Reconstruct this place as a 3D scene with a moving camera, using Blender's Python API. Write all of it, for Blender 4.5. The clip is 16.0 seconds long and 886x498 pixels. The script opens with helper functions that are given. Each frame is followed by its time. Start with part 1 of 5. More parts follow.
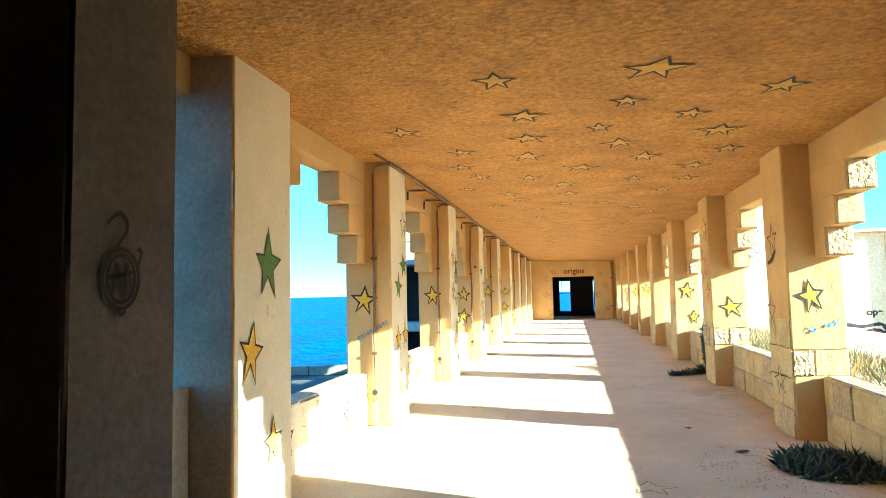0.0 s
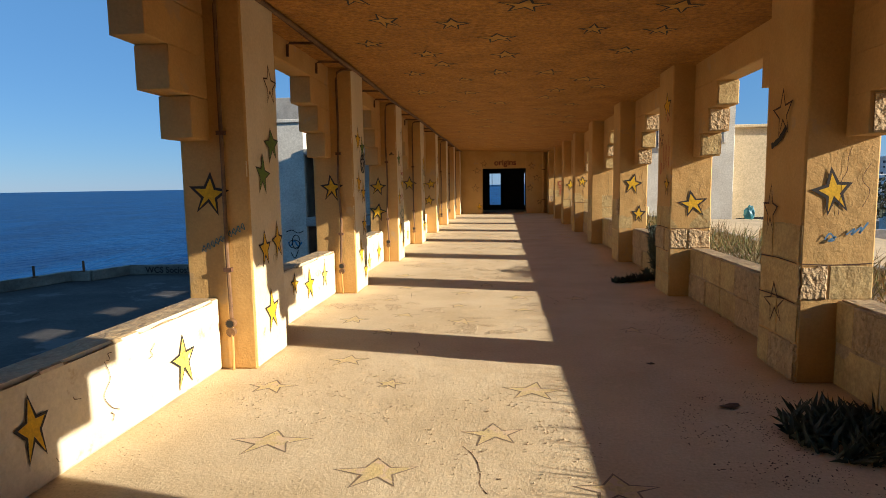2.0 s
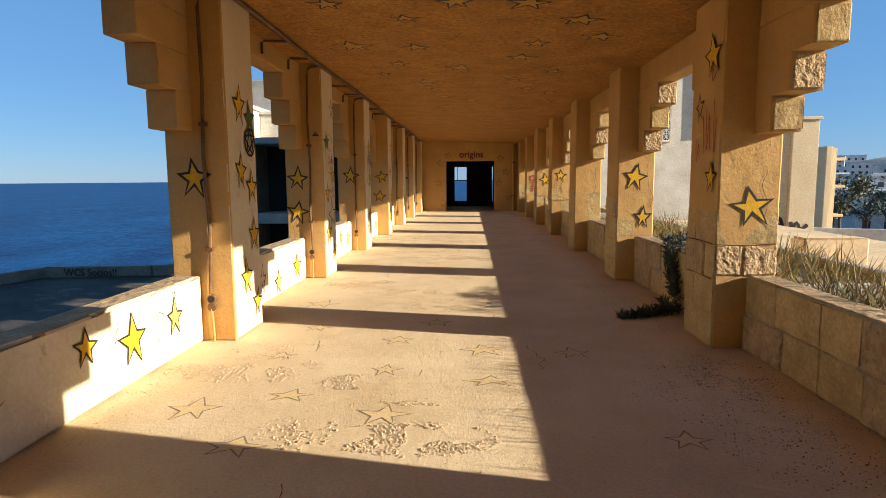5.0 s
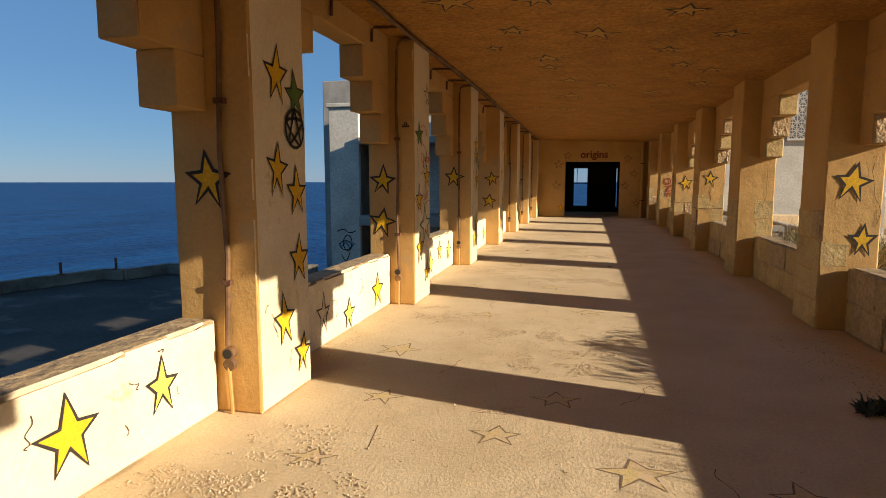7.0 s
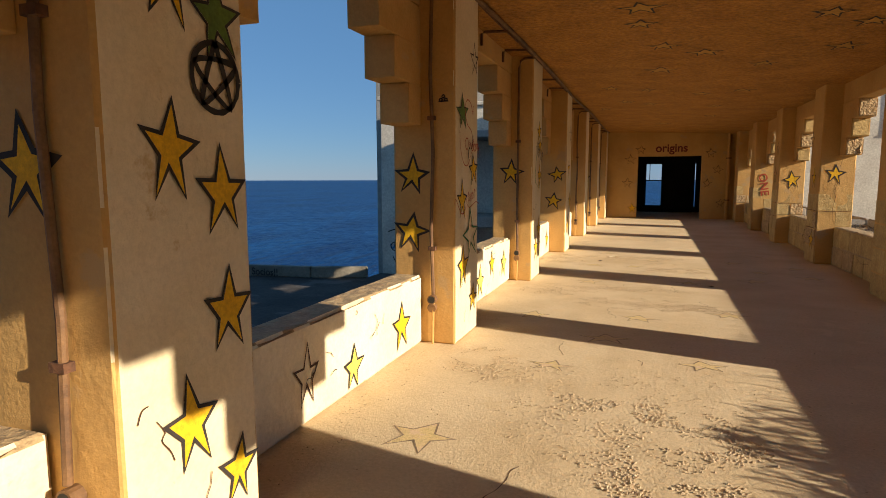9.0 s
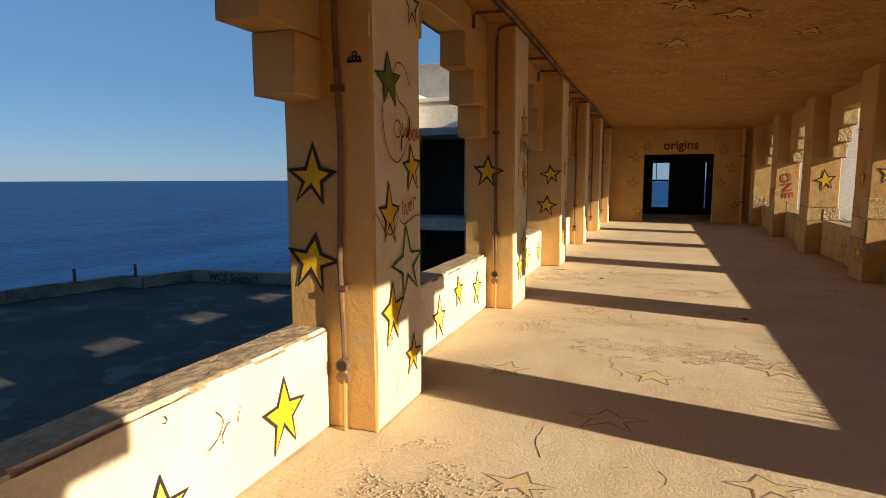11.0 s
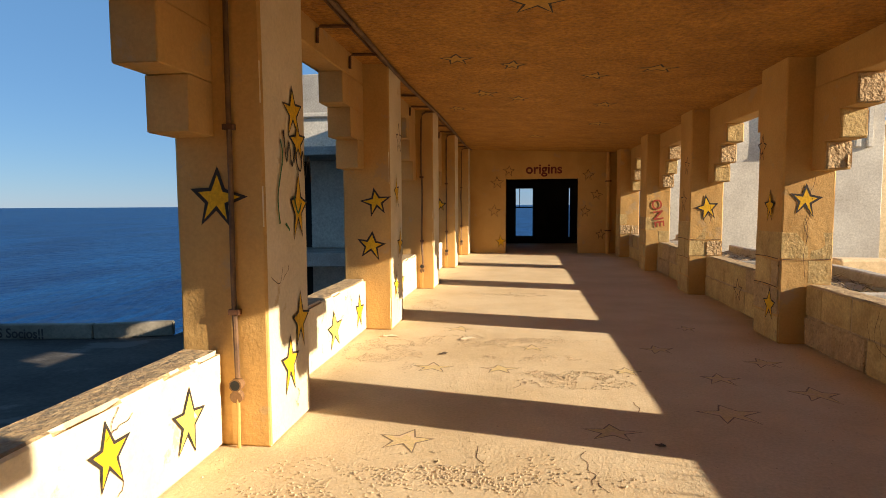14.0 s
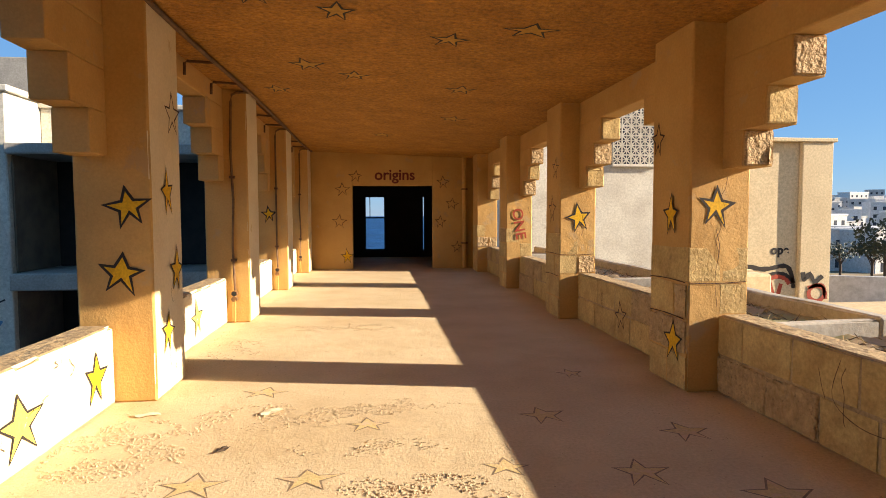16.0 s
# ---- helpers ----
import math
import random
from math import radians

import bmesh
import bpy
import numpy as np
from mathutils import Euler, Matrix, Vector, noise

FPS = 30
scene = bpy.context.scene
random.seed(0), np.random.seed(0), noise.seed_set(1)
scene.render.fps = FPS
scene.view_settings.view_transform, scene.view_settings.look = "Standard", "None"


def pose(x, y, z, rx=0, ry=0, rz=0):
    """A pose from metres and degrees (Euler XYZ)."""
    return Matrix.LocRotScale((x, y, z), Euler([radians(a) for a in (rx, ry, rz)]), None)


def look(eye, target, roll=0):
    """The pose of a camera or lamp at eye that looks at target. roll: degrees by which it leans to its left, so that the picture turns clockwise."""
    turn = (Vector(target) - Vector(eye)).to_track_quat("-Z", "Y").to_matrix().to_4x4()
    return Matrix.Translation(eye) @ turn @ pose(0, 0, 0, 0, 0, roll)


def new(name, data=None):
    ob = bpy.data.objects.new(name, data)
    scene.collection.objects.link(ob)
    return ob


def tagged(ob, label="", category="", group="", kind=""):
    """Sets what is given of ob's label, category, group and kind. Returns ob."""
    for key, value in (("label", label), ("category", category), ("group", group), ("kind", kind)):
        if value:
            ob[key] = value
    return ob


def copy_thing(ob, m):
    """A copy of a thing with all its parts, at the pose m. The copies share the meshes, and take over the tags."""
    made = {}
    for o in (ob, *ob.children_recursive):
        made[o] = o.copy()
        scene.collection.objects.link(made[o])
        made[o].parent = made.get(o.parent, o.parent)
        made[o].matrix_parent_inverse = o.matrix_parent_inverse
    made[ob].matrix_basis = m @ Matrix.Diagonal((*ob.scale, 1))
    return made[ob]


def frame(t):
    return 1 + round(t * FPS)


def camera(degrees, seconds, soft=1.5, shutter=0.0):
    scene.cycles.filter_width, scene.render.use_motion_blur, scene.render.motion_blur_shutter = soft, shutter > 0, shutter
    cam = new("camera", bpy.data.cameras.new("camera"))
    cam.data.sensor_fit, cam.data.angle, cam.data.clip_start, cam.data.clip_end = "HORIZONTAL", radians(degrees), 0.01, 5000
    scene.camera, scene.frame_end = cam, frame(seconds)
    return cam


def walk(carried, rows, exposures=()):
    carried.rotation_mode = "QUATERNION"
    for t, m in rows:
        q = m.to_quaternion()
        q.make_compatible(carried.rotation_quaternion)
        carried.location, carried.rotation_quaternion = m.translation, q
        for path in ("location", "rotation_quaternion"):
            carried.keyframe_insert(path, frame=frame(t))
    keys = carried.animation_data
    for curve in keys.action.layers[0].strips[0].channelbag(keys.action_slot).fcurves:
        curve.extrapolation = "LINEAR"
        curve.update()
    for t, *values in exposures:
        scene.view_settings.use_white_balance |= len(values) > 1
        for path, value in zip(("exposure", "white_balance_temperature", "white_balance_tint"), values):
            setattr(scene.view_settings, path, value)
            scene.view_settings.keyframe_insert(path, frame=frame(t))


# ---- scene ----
cam = camera(73.0, 16.0, soft=0.9)
PATH = [
    (0, (0.292, -0.158, 1.387), (-0.126, 1.792, 1.532), -1.30),
    (0.5, (0.232, 0.372, 1.401), (-0.078, 2.347, 1.454), -1.11),
    (1, (0.307, 0.818, 1.397), (0.028, 2.798, 1.356), -0.99),
    (1.5, (0.251, 1.287, 1.386), (0.020, 3.268, 1.240), -0.96),
    (2, (0.257, 1.709, 1.373), (0.058, 3.687, 1.156), -0.96),
    (2.5, (0.331, 2.100, 1.353), (0.212, 4.083, 1.121), -0.89),
    (3, (0.373, 2.528, 1.333), (0.286, 4.511, 1.085), -0.64),
    (5.5, (0.327, 4.755, 1.325), (0.229, 6.739, 1.093), -0.31),
    (6, (0.307, 5.188, 1.330), (0.093, 7.163, 1.099), -0.12),
    (6.5, (0.294, 5.673, 1.337), (-0.042, 7.631, 1.109), -0.06),
    (7, (0.185, 6.117, 1.335), (-0.280, 8.049, 1.107), -0.03),
    (7.5, (0.107, 6.560, 1.323), (-0.420, 8.476, 1.099), -0.01),
    (8, (-0.002, 6.977, 1.310), (-0.611, 8.868, 1.081), -0.05),
    (10.5, (-0.255, 9.087, 1.309), (-0.920, 10.958, 1.073), -0.14),
    (11, (-0.271, 9.509, 1.322), (-0.934, 11.381, 1.087), -0.21),
    (11.5, (-0.273, 9.999, 1.335), (-0.923, 11.877, 1.107), -0.21),
    (12, (-0.316, 10.415, 1.338), (-0.946, 12.304, 1.147), -0.21),
    (12.5, (-0.301, 10.850, 1.334), (-0.846, 12.767, 1.164), -0.24),
    (13, (-0.300, 11.307, 1.335), (-0.788, 13.240, 1.171), -0.27),
    (13.5, (-0.267, 11.719, 1.344), (-0.656, 13.674, 1.186), -0.32),
    (14, (-0.217, 12.252, 1.349), (-0.476, 14.230, 1.198), -0.35),
    (14.5, (-0.206, 12.711, 1.347), (-0.316, 14.703, 1.209), -0.31),
    (15, (-0.116, 13.225, 1.340), (-0.042, 15.219, 1.208), -0.20),
    (15.5, (-0.115, 13.721, 1.328), (0.042, 15.711, 1.202), -0.14),
    (16, (-0.031, 14.121, 1.312), (0.184, 16.106, 1.196), -0.20),
]

EXPOSURES = [
    (0.0, 3.5, 4800, -14), (0.2, 3.0, 4850, -8), (0.5, 2.12, 5000, 7), (1.0, 1.52, 5400, 9), (1.5, 1.2, 5850, 10), (2.0, 1.12, 6150, 10),
    (5.5, 1.3, 6400, 11), (7.0, 0.84, 6650, 12), (8.2, 0.84, 6700, 12), (10.5, 0.92, 6650, 12), (11.3, 0.82, 6700, 12), (12.0, 0.86, 6800, 12), (12.6, 1.18, 6800, 12), (14.5, 1.24, 6900, 13), (16.0, 1.52, 6800, 13)]
walk(cam, [(t, look(eye, target, roll)) for t, eye, target, roll in PATH], EXPOSURES)

# ---- light: low sun over the land side, clear sky ----
SUN = Vector((1.0, -0.21, 0.322)).normalized()
world = bpy.data.worlds.new("sky")
scene.world = world
world.use_nodes = True
wt = world.node_tree
wt.nodes.clear()
w_out = wt.nodes.new("ShaderNodeOutputWorld")
w_bg = wt.nodes.new("ShaderNodeBackground")
w_sky = wt.nodes.new("ShaderNodeTexSky")
w_sky.sky_type = "NISHITA"
w_sky.sun_disc = False
w_sky.sun_elevation = math.asin(SUN.z)
w_sky.sun_rotation = math.atan2(SUN.x, SUN.y)
w_sky.altitude, w_sky.air_density, w_sky.dust_density, w_sky.ozone_density = 900, 1.0, 0.0, 4.5
w_bg.inputs["Strength"].default_value = 0.043
w_haze = wt.nodes.new("ShaderNodeMix")      # thin even haze over the clear sky
w_haze.data_type = "RGBA"
w_haze.inputs[0].default_value = 0.5
w_haze.inputs[7].default_value = (1.55, 4.3, 8.5, 1.0)
wt.links.new(w_sky.outputs[0], w_haze.inputs[6])
wt.links.new(w_haze.outputs[2], w_bg.inputs[0])
wt.links.new(w_bg.outputs[0], w_out.inputs[0])
sun = new("sun", bpy.data.lights.new("sun", "SUN"))
sun.data.energy, sun.data.angle, sun.data.color = 5.0, radians(0.53), (1.0, 0.875, 0.69)
sun.matrix_world = look((0, 0, 0), -SUN)


# ---- materials ----
def rgb(c):
    return (c[0], c[1], c[2], 1.0)


def material(name, base, dark, light=None, speck=0.14, scale=3.0, grain=60.0, rough=0.85, bump=0.25, bump_scale=90.0, stain=0.5,
             metal=0.0, spot=None, spot_scale=1.2, spot_at=0.62, lumps=0.0, lump_scale=14.0, random_tint=0.0):
    """Two scales of colour change, an optional patchy second colour, fine relief and coarse lumps."""
    m = bpy.data.materials.new(name)
    m.use_nodes = True
    nt = m.node_tree
    b = nt.nodes["Principled BSDF"]
    tc = nt.nodes.new("ShaderNodeTexCoord")
    geo = nt.nodes.new("ShaderNodeNewGeometry")

    def noise_at(sc, detail=6.0, roughness=0.6):
        n = nt.nodes.new("ShaderNodeTexNoise")
        n.inputs["Scale"].default_value, n.inputs["Detail"].default_value, n.inputs["Roughness"].default_value = sc, detail, roughness
        nt.links.new(geo.outputs["Position"], n.inputs["Vector"])
        return n

    def ramp(src, a, b_, lo, hi):
        r = nt.nodes.new("ShaderNodeValToRGB")
        r.color_ramp.elements[0].position, r.color_ramp.elements[1].position = lo, hi
        r.color_ramp.elements[0].color, r.color_ramp.elements[1].color = a, b_
        nt.links.new(src, r.inputs[0])
        return r

    def mix(fac, a, b_, kind="MIX"):
        x = nt.nodes.new("ShaderNodeMix")
        x.data_type, x.blend_type = "RGBA", kind
        if isinstance(fac, float):
            x.inputs[0].default_value = fac
        else:
            nt.links.new(fac, x.inputs[0])
        for sock, v in ((x.inputs[6], a), (x.inputs[7], b_)):
            if isinstance(v, tuple):
                sock.default_value = v
            else:
                nt.links.new(v, sock)
        return x.outputs[2]

    big = noise_at(scale)
    fine = noise_at(grain, 4.0, 0.7)
    colour = ramp(big.outputs[0], rgb(dark), rgb(base), 0.32, 0.32 + 0.5 * stain + 0.05).outputs[0]
    if light:
        hi = ramp(fine.outputs[0], (0, 0, 0, 1), (1, 1, 1, 1), 0.5, 0.75)
        colour = mix(hi.outputs[0], colour, rgb(light))
    else:
        g = ramp(fine.outputs[0], (1 - 2 * speck, 1 - 2.1 * speck, 1 - 2.3 * speck, 1), (1 + 0.6 * speck,) * 3 + (1,), 0.3, 0.68)
        colour = mix(1.0, colour, g.outputs[0], "MULTIPLY")
    if spot:
        sp = noise_at(spot_scale, 9.0, 0.65)
        r = ramp(sp.outputs[0], (0, 0, 0, 1), (1, 1, 1, 1), spot_at, spot_at + 0.05)
        colour = mix(r.outputs[0], colour, rgb(spot))
    if random_tint:
        oi = nt.nodes.new("ShaderNodeObjectInfo")
        r = ramp(oi.outputs["Random"], (1 - random_tint,) * 3 + (1,), (1 + random_tint * 0.4,) * 3 + (1,), 0.0, 1.0)
        colour = mix(1.0, colour, r.outputs[0], "MULTIPLY")
    nt.links.new(colour, b.inputs["Base Color"])
    b.inputs["Roughness"].default_value, b.inputs["Metallic"].default_value = rough, metal
    if bump:
        bn = nt.nodes.new("ShaderNodeBump")
        bn.inputs["Strength"].default_value, bn.inputs["Distance"].default_value = bump, 0.01
        rel = noise_at(bump_scale, 5.0, 0.65)
        nt.links.new(rel.outputs[0], bn.inputs["Height"])
        if lumps:
            b2 = nt.nodes.new("ShaderNodeBump")
            b2.inputs["Strength"].default_value, b2.inputs["Distance"].default_value = lumps, 0.03
            l2 = noise_at(lump_scale, 3.0, 0.5)
            nt.links.new(l2.outputs[0], b2.inputs["Height"])
            nt.links.new(b2.outputs[0], bn.inputs["Normal"])
        nt.links.new(bn.outputs[0], b.inputs["Normal"])
    return m


M_WALL = material("ochre_lime_paint", (0.57, 0.340, 0.112), (0.48, 0.270, 0.080), scale=1.6, grain=45, speck=0.06, bump=0.35, bump_scale=55, lumps=0.35, lump_scale=6,
                  spot=(0.454, 0.294, 0.130), spot_scale=2.6, spot_at=0.60)
M_PARAPET = material("cream_peeling_paint", (0.78, 0.68, 0.49), (0.72, 0.60, 0.40), scale=2.0, grain=40, speck=0.06, bump=0.5, bump_scale=45, lumps=0.6, lump_scale=7,
                     spot=(0.58, 0.44, 0.25), spot_scale=4.2, spot_at=0.63)
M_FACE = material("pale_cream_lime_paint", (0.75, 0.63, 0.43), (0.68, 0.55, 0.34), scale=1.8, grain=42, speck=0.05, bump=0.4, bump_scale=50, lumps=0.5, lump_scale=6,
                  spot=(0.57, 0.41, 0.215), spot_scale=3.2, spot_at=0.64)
M_RAW = material("rough_raw_plaster", (0.50, 0.36, 0.19), (0.36, 0.245, 0.125), scale=7, grain=38, speck=0.16, bump=0.9, bump_scale=34, lumps=0.9, lump_scale=15,
                 spot=(0.27, 0.19, 0.11), spot_scale=9, spot_at=0.62)
M_STONE = material("weathered_limestone", (0.60, 0.425, 0.175), (0.45, 0.295, 0.11), scale=5.0, grain=35, bump=0.6, bump_scale=42, lumps=0.45, lump_scale=9,
                   spot=(0.315, 0.215, 0.100), spot_scale=7, spot_at=0.66, random_tint=0.14)
M_CEIL = material("rough_ochre_ceiling", (0.49, 0.226, 0.033), (0.36, 0.154, 0.020), scale=2.2, grain=22, speck=0.25, bump=1.0, bump_scale=26, lumps=1.0, lump_scale=30,
                  spot=(0.16, 0.075, 0.018), spot_scale=34, spot_at=0.66)
M_FLOOR = material("dusty_screed", (0.71, 0.565, 0.36), (0.59, 0.445, 0.26), scale=1.1, grain=50, speck=0.09, bump=0.5, bump_scale=60, lumps=0.3, lump_scale=5,
                   spot=(0.65, 0.50, 0.30), spot_scale=2.6, spot_at=0.58)
M_CONC = material("grey_concrete", (0.42, 0.39, 0.34), (0.28, 0.26, 0.23), scale=1.2, grain=20, bump=0.4, bump_scale=25)
M_DECK = material("dark_asphalt_deck", (0.080, 0.072, 0.063), (0.042, 0.038, 0.036), scale=0.5, grain=8, bump=0.3, bump_scale=12, spot=(0.11, 0.10, 0.09), spot_scale=0.6, spot_at=0.58)
M_DECK.node_tree.nodes["Principled BSDF"].inputs["Specular IOR Level"].default_value = 0.15
# greyer plaster with the shade by the door put into its colour
M_GREY_SHADE = material("grey_plaster_painted_shade", (0.46, 0.375, 0.26), (0.33, 0.26, 0.175), scale=2.4, grain=40, bump=0.5, bump_scale=45, lumps=0.5, lump_scale=7)
M_WHITE = material("weathered_white_render", (0.662, 0.619, 0.522), (0.506, 0.455, 0.378), scale=0.8, grain=14, bump=0.3, bump_scale=20, spot=(0.414, 0.364, 0.288), spot_scale=1.2, spot_at=0.66)
M_CREAM = material("cream_render", (0.681, 0.540, 0.334), (0.607, 0.468, 0.282), scale=0.7, grain=12, bump=0.25, bump_scale=20)
M_TPAR = material("lichen_stained_concrete", (0.34, 0.30, 0.23), (0.10, 0.09, 0.07), scale=0.9, grain=12, bump=0.5, bump_scale=14, stain=0.8)
# darker and browner than the ochre gallery walls
M_SOUTH = material("dark_brown_plaster", (0.205, 0.160, 0.115), (0.130, 0.100, 0.072), scale=1.8, grain=40, bump=0.4, bump_scale=45, lumps=0.4, lump_scale=7)
# near-black base colour stands in for the darkness of interiors
M_DARK = material("near_black_interior_shade", (0.02, 0.018, 0.016), (0.01, 0.01, 0.01), bump=0.0)
M_GROUND = material("dry_earth", (0.34, 0.25, 0.15), (0.22, 0.16, 0.09), scale=0.4, grain=6, bump=0.5, bump_scale=10, spot=(0.16, 0.15, 0.06), spot_scale=0.3, spot_at=0.55)
M_RUST = material("rusty_iron", (0.16, 0.07, 0.03), (0.07, 0.03, 0.015), scale=9, grain=60, bump=0.5, bump_scale=80, rough=0.8)
M_PIPE = material("painted_rusty_conduit", (0.22, 0.115, 0.045), (0.09, 0.045, 0.022), scale=6, grain=60, bump=0.4, bump_scale=80, rough=0.7)

M_MORTAR = material("crumbling_lime_mortar", (0.493, 0.356, 0.198), (0.306, 0.211, 0.114), scale=6, grain=40, bump=0.8, bump_scale=35, lumps=0.9, lump_scale=16)
M_ERODED = material("honeycombed_limestone", (0.544, 0.373, 0.190), (0.399, 0.267, 0.129), scale=8, grain=30, bump=1.0, bump_scale=30, lumps=1.0, lump_scale=26,
                    spot=(0.281, 0.186, 0.091), spot_scale=22, spot_at=0.6)
M_YELLOW = material("yellow_spray_paint", (0.78, 0.445, 0.008), (0.70, 0.385, 0.008), scale=8, grain=50, bump=0.2)
M_PALE = material("pale_yellow_paint", (0.80, 0.66, 0.10), (0.74, 0.58, 0.10), scale=8, grain=50, bump=0.2, spot=(0.80, 0.68, 0.46), spot_scale=12, spot_at=0.64)
M_GREEN = material("green_spray_paint", (0.12, 0.20, 0.03), (0.09, 0.15, 0.03), scale=8, grain=50, bump=0.2)
M_GLINE = material("dark_green_spray_line", (0.02, 0.14, 0.04), (0.015, 0.09, 0.03), scale=8, grain=50, bump=0.0)
M_LINE = material("black_brushed_line", (0.035, 0.025, 0.02), (0.02, 0.015, 0.012), scale=12, grain=50, bump=0.0)
M_THIN = material("brown_marker_line", (0.075, 0.03, 0.015), (0.05, 0.02, 0.01), scale=12, grain=50, bump=0.0)
M_CFILL = material("ochre_yellow_wash", (0.52, 0.28, 0.04), (0.44, 0.23, 0.04), scale=8, grain=26, bump=0.8, bump_scale=34)
M_FLINE = material("faded_grey_line", (0.30, 0.22, 0.14), (0.20, 0.14, 0.09), scale=10, grain=50, bump=0.0, spot=(0.58, 0.43, 0.26), spot_scale=11, spot_at=0.60)
M_FFILL = material("worn_yellow_floor_paint", (0.72, 0.55, 0.25), (0.68, 0.51, 0.28), scale=6, grain=50, bump=0.3, spot=(0.66, 0.48, 0.30), spot_scale=9, spot_at=0.52)
M_MAROON = material("dark_red_spray_paint", (0.17, 0.03, 0.025), (0.12, 0.02, 0.02), scale=9, grain=50, bump=0.0)
M_RED = material("red_spray_paint", (0.42, 0.06, 0.03), (0.32, 0.05, 0.02), scale=9, grain=50, bump=0.0)
M_TEAL = material("teal_marker", (0.06, 0.20, 0.24), (0.05, 0.14, 0.17), scale=9, grain=50, bump=0.0)
M_BLUE = material("blue_spray_paint", (0.10, 0.26, 0.42), (0.07, 0.18, 0.32), scale=9, grain=50, bump=0.0)
M_GRAVEL = material("crumbled_plaster", (0.68, 0.54, 0.36), (0.40, 0.29, 0.17), scale=26, grain=80, bump=0.5)
M_LEAF = material("dusty_succulent_leaf", (0.045, 0.060, 0.030), (0.022, 0.032, 0.018), scale=20, grain=60, bump=0.2, rough=0.6)
M_DRY = material("dry_straw", (0.34, 0.25, 0.11), (0.20, 0.14, 0.06), scale=9, grain=40, bump=0.2)
M_GRASS = material("sunburnt_green_shrub", (0.16, 0.17, 0.05), (0.10, 0.11, 0.035), scale=6, grain=40, bump=0.2)
M_TWIG = material("dark_dead_twigs", (0.10, 0.065, 0.04), (0.06, 0.04, 0.025), scale=9, grain=40, bump=0.2)
M_ROOF = material("sandy_flat_roof", (0.62, 0.48, 0.28), (0.46, 0.35, 0.2), scale=0.8, grain=14, bump=0.4, bump_scale=18)
M_TOWN = material("far_white_house", (0.74, 0.74, 0.74), (0.60, 0.59, 0.58), scale=0.3, grain=3, bump=0.0, random_tint=0.25)
M_GLASS = material("dark_window", (0.05, 0.06, 0.08), (0.03, 0.035, 0.05), scale=0.5, grain=3, bump=0.0, rough=0.2)
M_SAIL = material("turquoise_tarp", (0.02, 0.22, 0.28), (0.01, 0.12, 0.16), scale=3, grain=20, bump=0.2, rough=0.5)

# sea: wind-rippled deep blue
M_SEA = bpy.data.materials.new("sea_water")
M_SEA.use_nodes = True
_nt = M_SEA.node_tree
_b = _nt.nodes["Principled BSDF"]
_b.inputs["Base Color"].default_value = (0.006, 0.07, 0.21, 1)
_b.inputs["Roughness"].default_value = 0.35
_b.inputs["Specular IOR Level"].default_value = 0.045
_b.inputs["IOR"].default_value = 1.33
_geo = _nt.nodes.new("ShaderNodeNewGeometry")
_map = _nt.nodes.new("ShaderNodeMapping")
_map.inputs["Scale"].default_value = (0.5, 0.16, 1)
_map.inputs["Rotation"].default_value = (0, 0, 0.6)
_n = _nt.nodes.new("ShaderNodeTexNoise")
_n.inputs["Scale"].default_value, _n.inputs["Detail"].default_value = 0.8, 8.0
_bp = _nt.nodes.new("ShaderNodeBump")
_bp.inputs["Strength"].default_value, _bp.inputs["Distance"].default_value = 1.0, 1.6
_n2 = _nt.nodes.new("ShaderNodeTexNoise")
_n2.inputs["Scale"].default_value, _n2.inputs["Detail"].default_value = 0.12, 9.0
_r = _nt.nodes.new("ShaderNodeValToRGB")
_r.color_ramp.elements[0].position, _r.color_ramp.elements[1].position = 0.36, 0.66
_r.color_ramp.elements[0].color, _r.color_ramp.elements[1].color = (0.002, 0.028, 0.105, 1), (0.005, 0.062, 0.185, 1)
_nt.links.new(_map.outputs[0], _n2.inputs["Vector"])
_nt.links.new(_n2.outputs[0], _r.inputs[0])
_nt.links.new(_r.outputs[0], _b.inputs["Base Color"])
_nt.links.new(_geo.outputs["Position"], _map.inputs[0])
_nt.links.new(_map.outputs[0], _n.inputs["Vector"])
_nt.links.new(_n.outputs[0], _bp.inputs["Height"])
_nt.links.new(_bp.outputs[0], _b.inputs["Normal"])


# ---- mesh helpers ----
def link(name, bm, mat, parent=None, label=""):
    me = bpy.data.meshes.new(name)
    bm.to_mesh(me)
    bm.free()
    me.materials.append(mat)
    ob = new(name, me)
    if parent is not None:
        ob.parent = parent
    if label:
        ob["label"] = label
    return ob


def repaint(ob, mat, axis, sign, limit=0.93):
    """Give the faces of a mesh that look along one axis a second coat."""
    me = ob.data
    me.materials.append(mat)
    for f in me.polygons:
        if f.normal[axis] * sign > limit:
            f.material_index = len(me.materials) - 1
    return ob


def part(name, bm, mat, parent, label=""):
    return link(name, bm, mat, parent, label)


def steps(a, b, cell, r):
    n = max(1, int(round((b - a - 2 * r) / cell)))
    return [a] + [a + r + (b - a - 2 * r) * i / n for i in range(n + 1)] + [b]


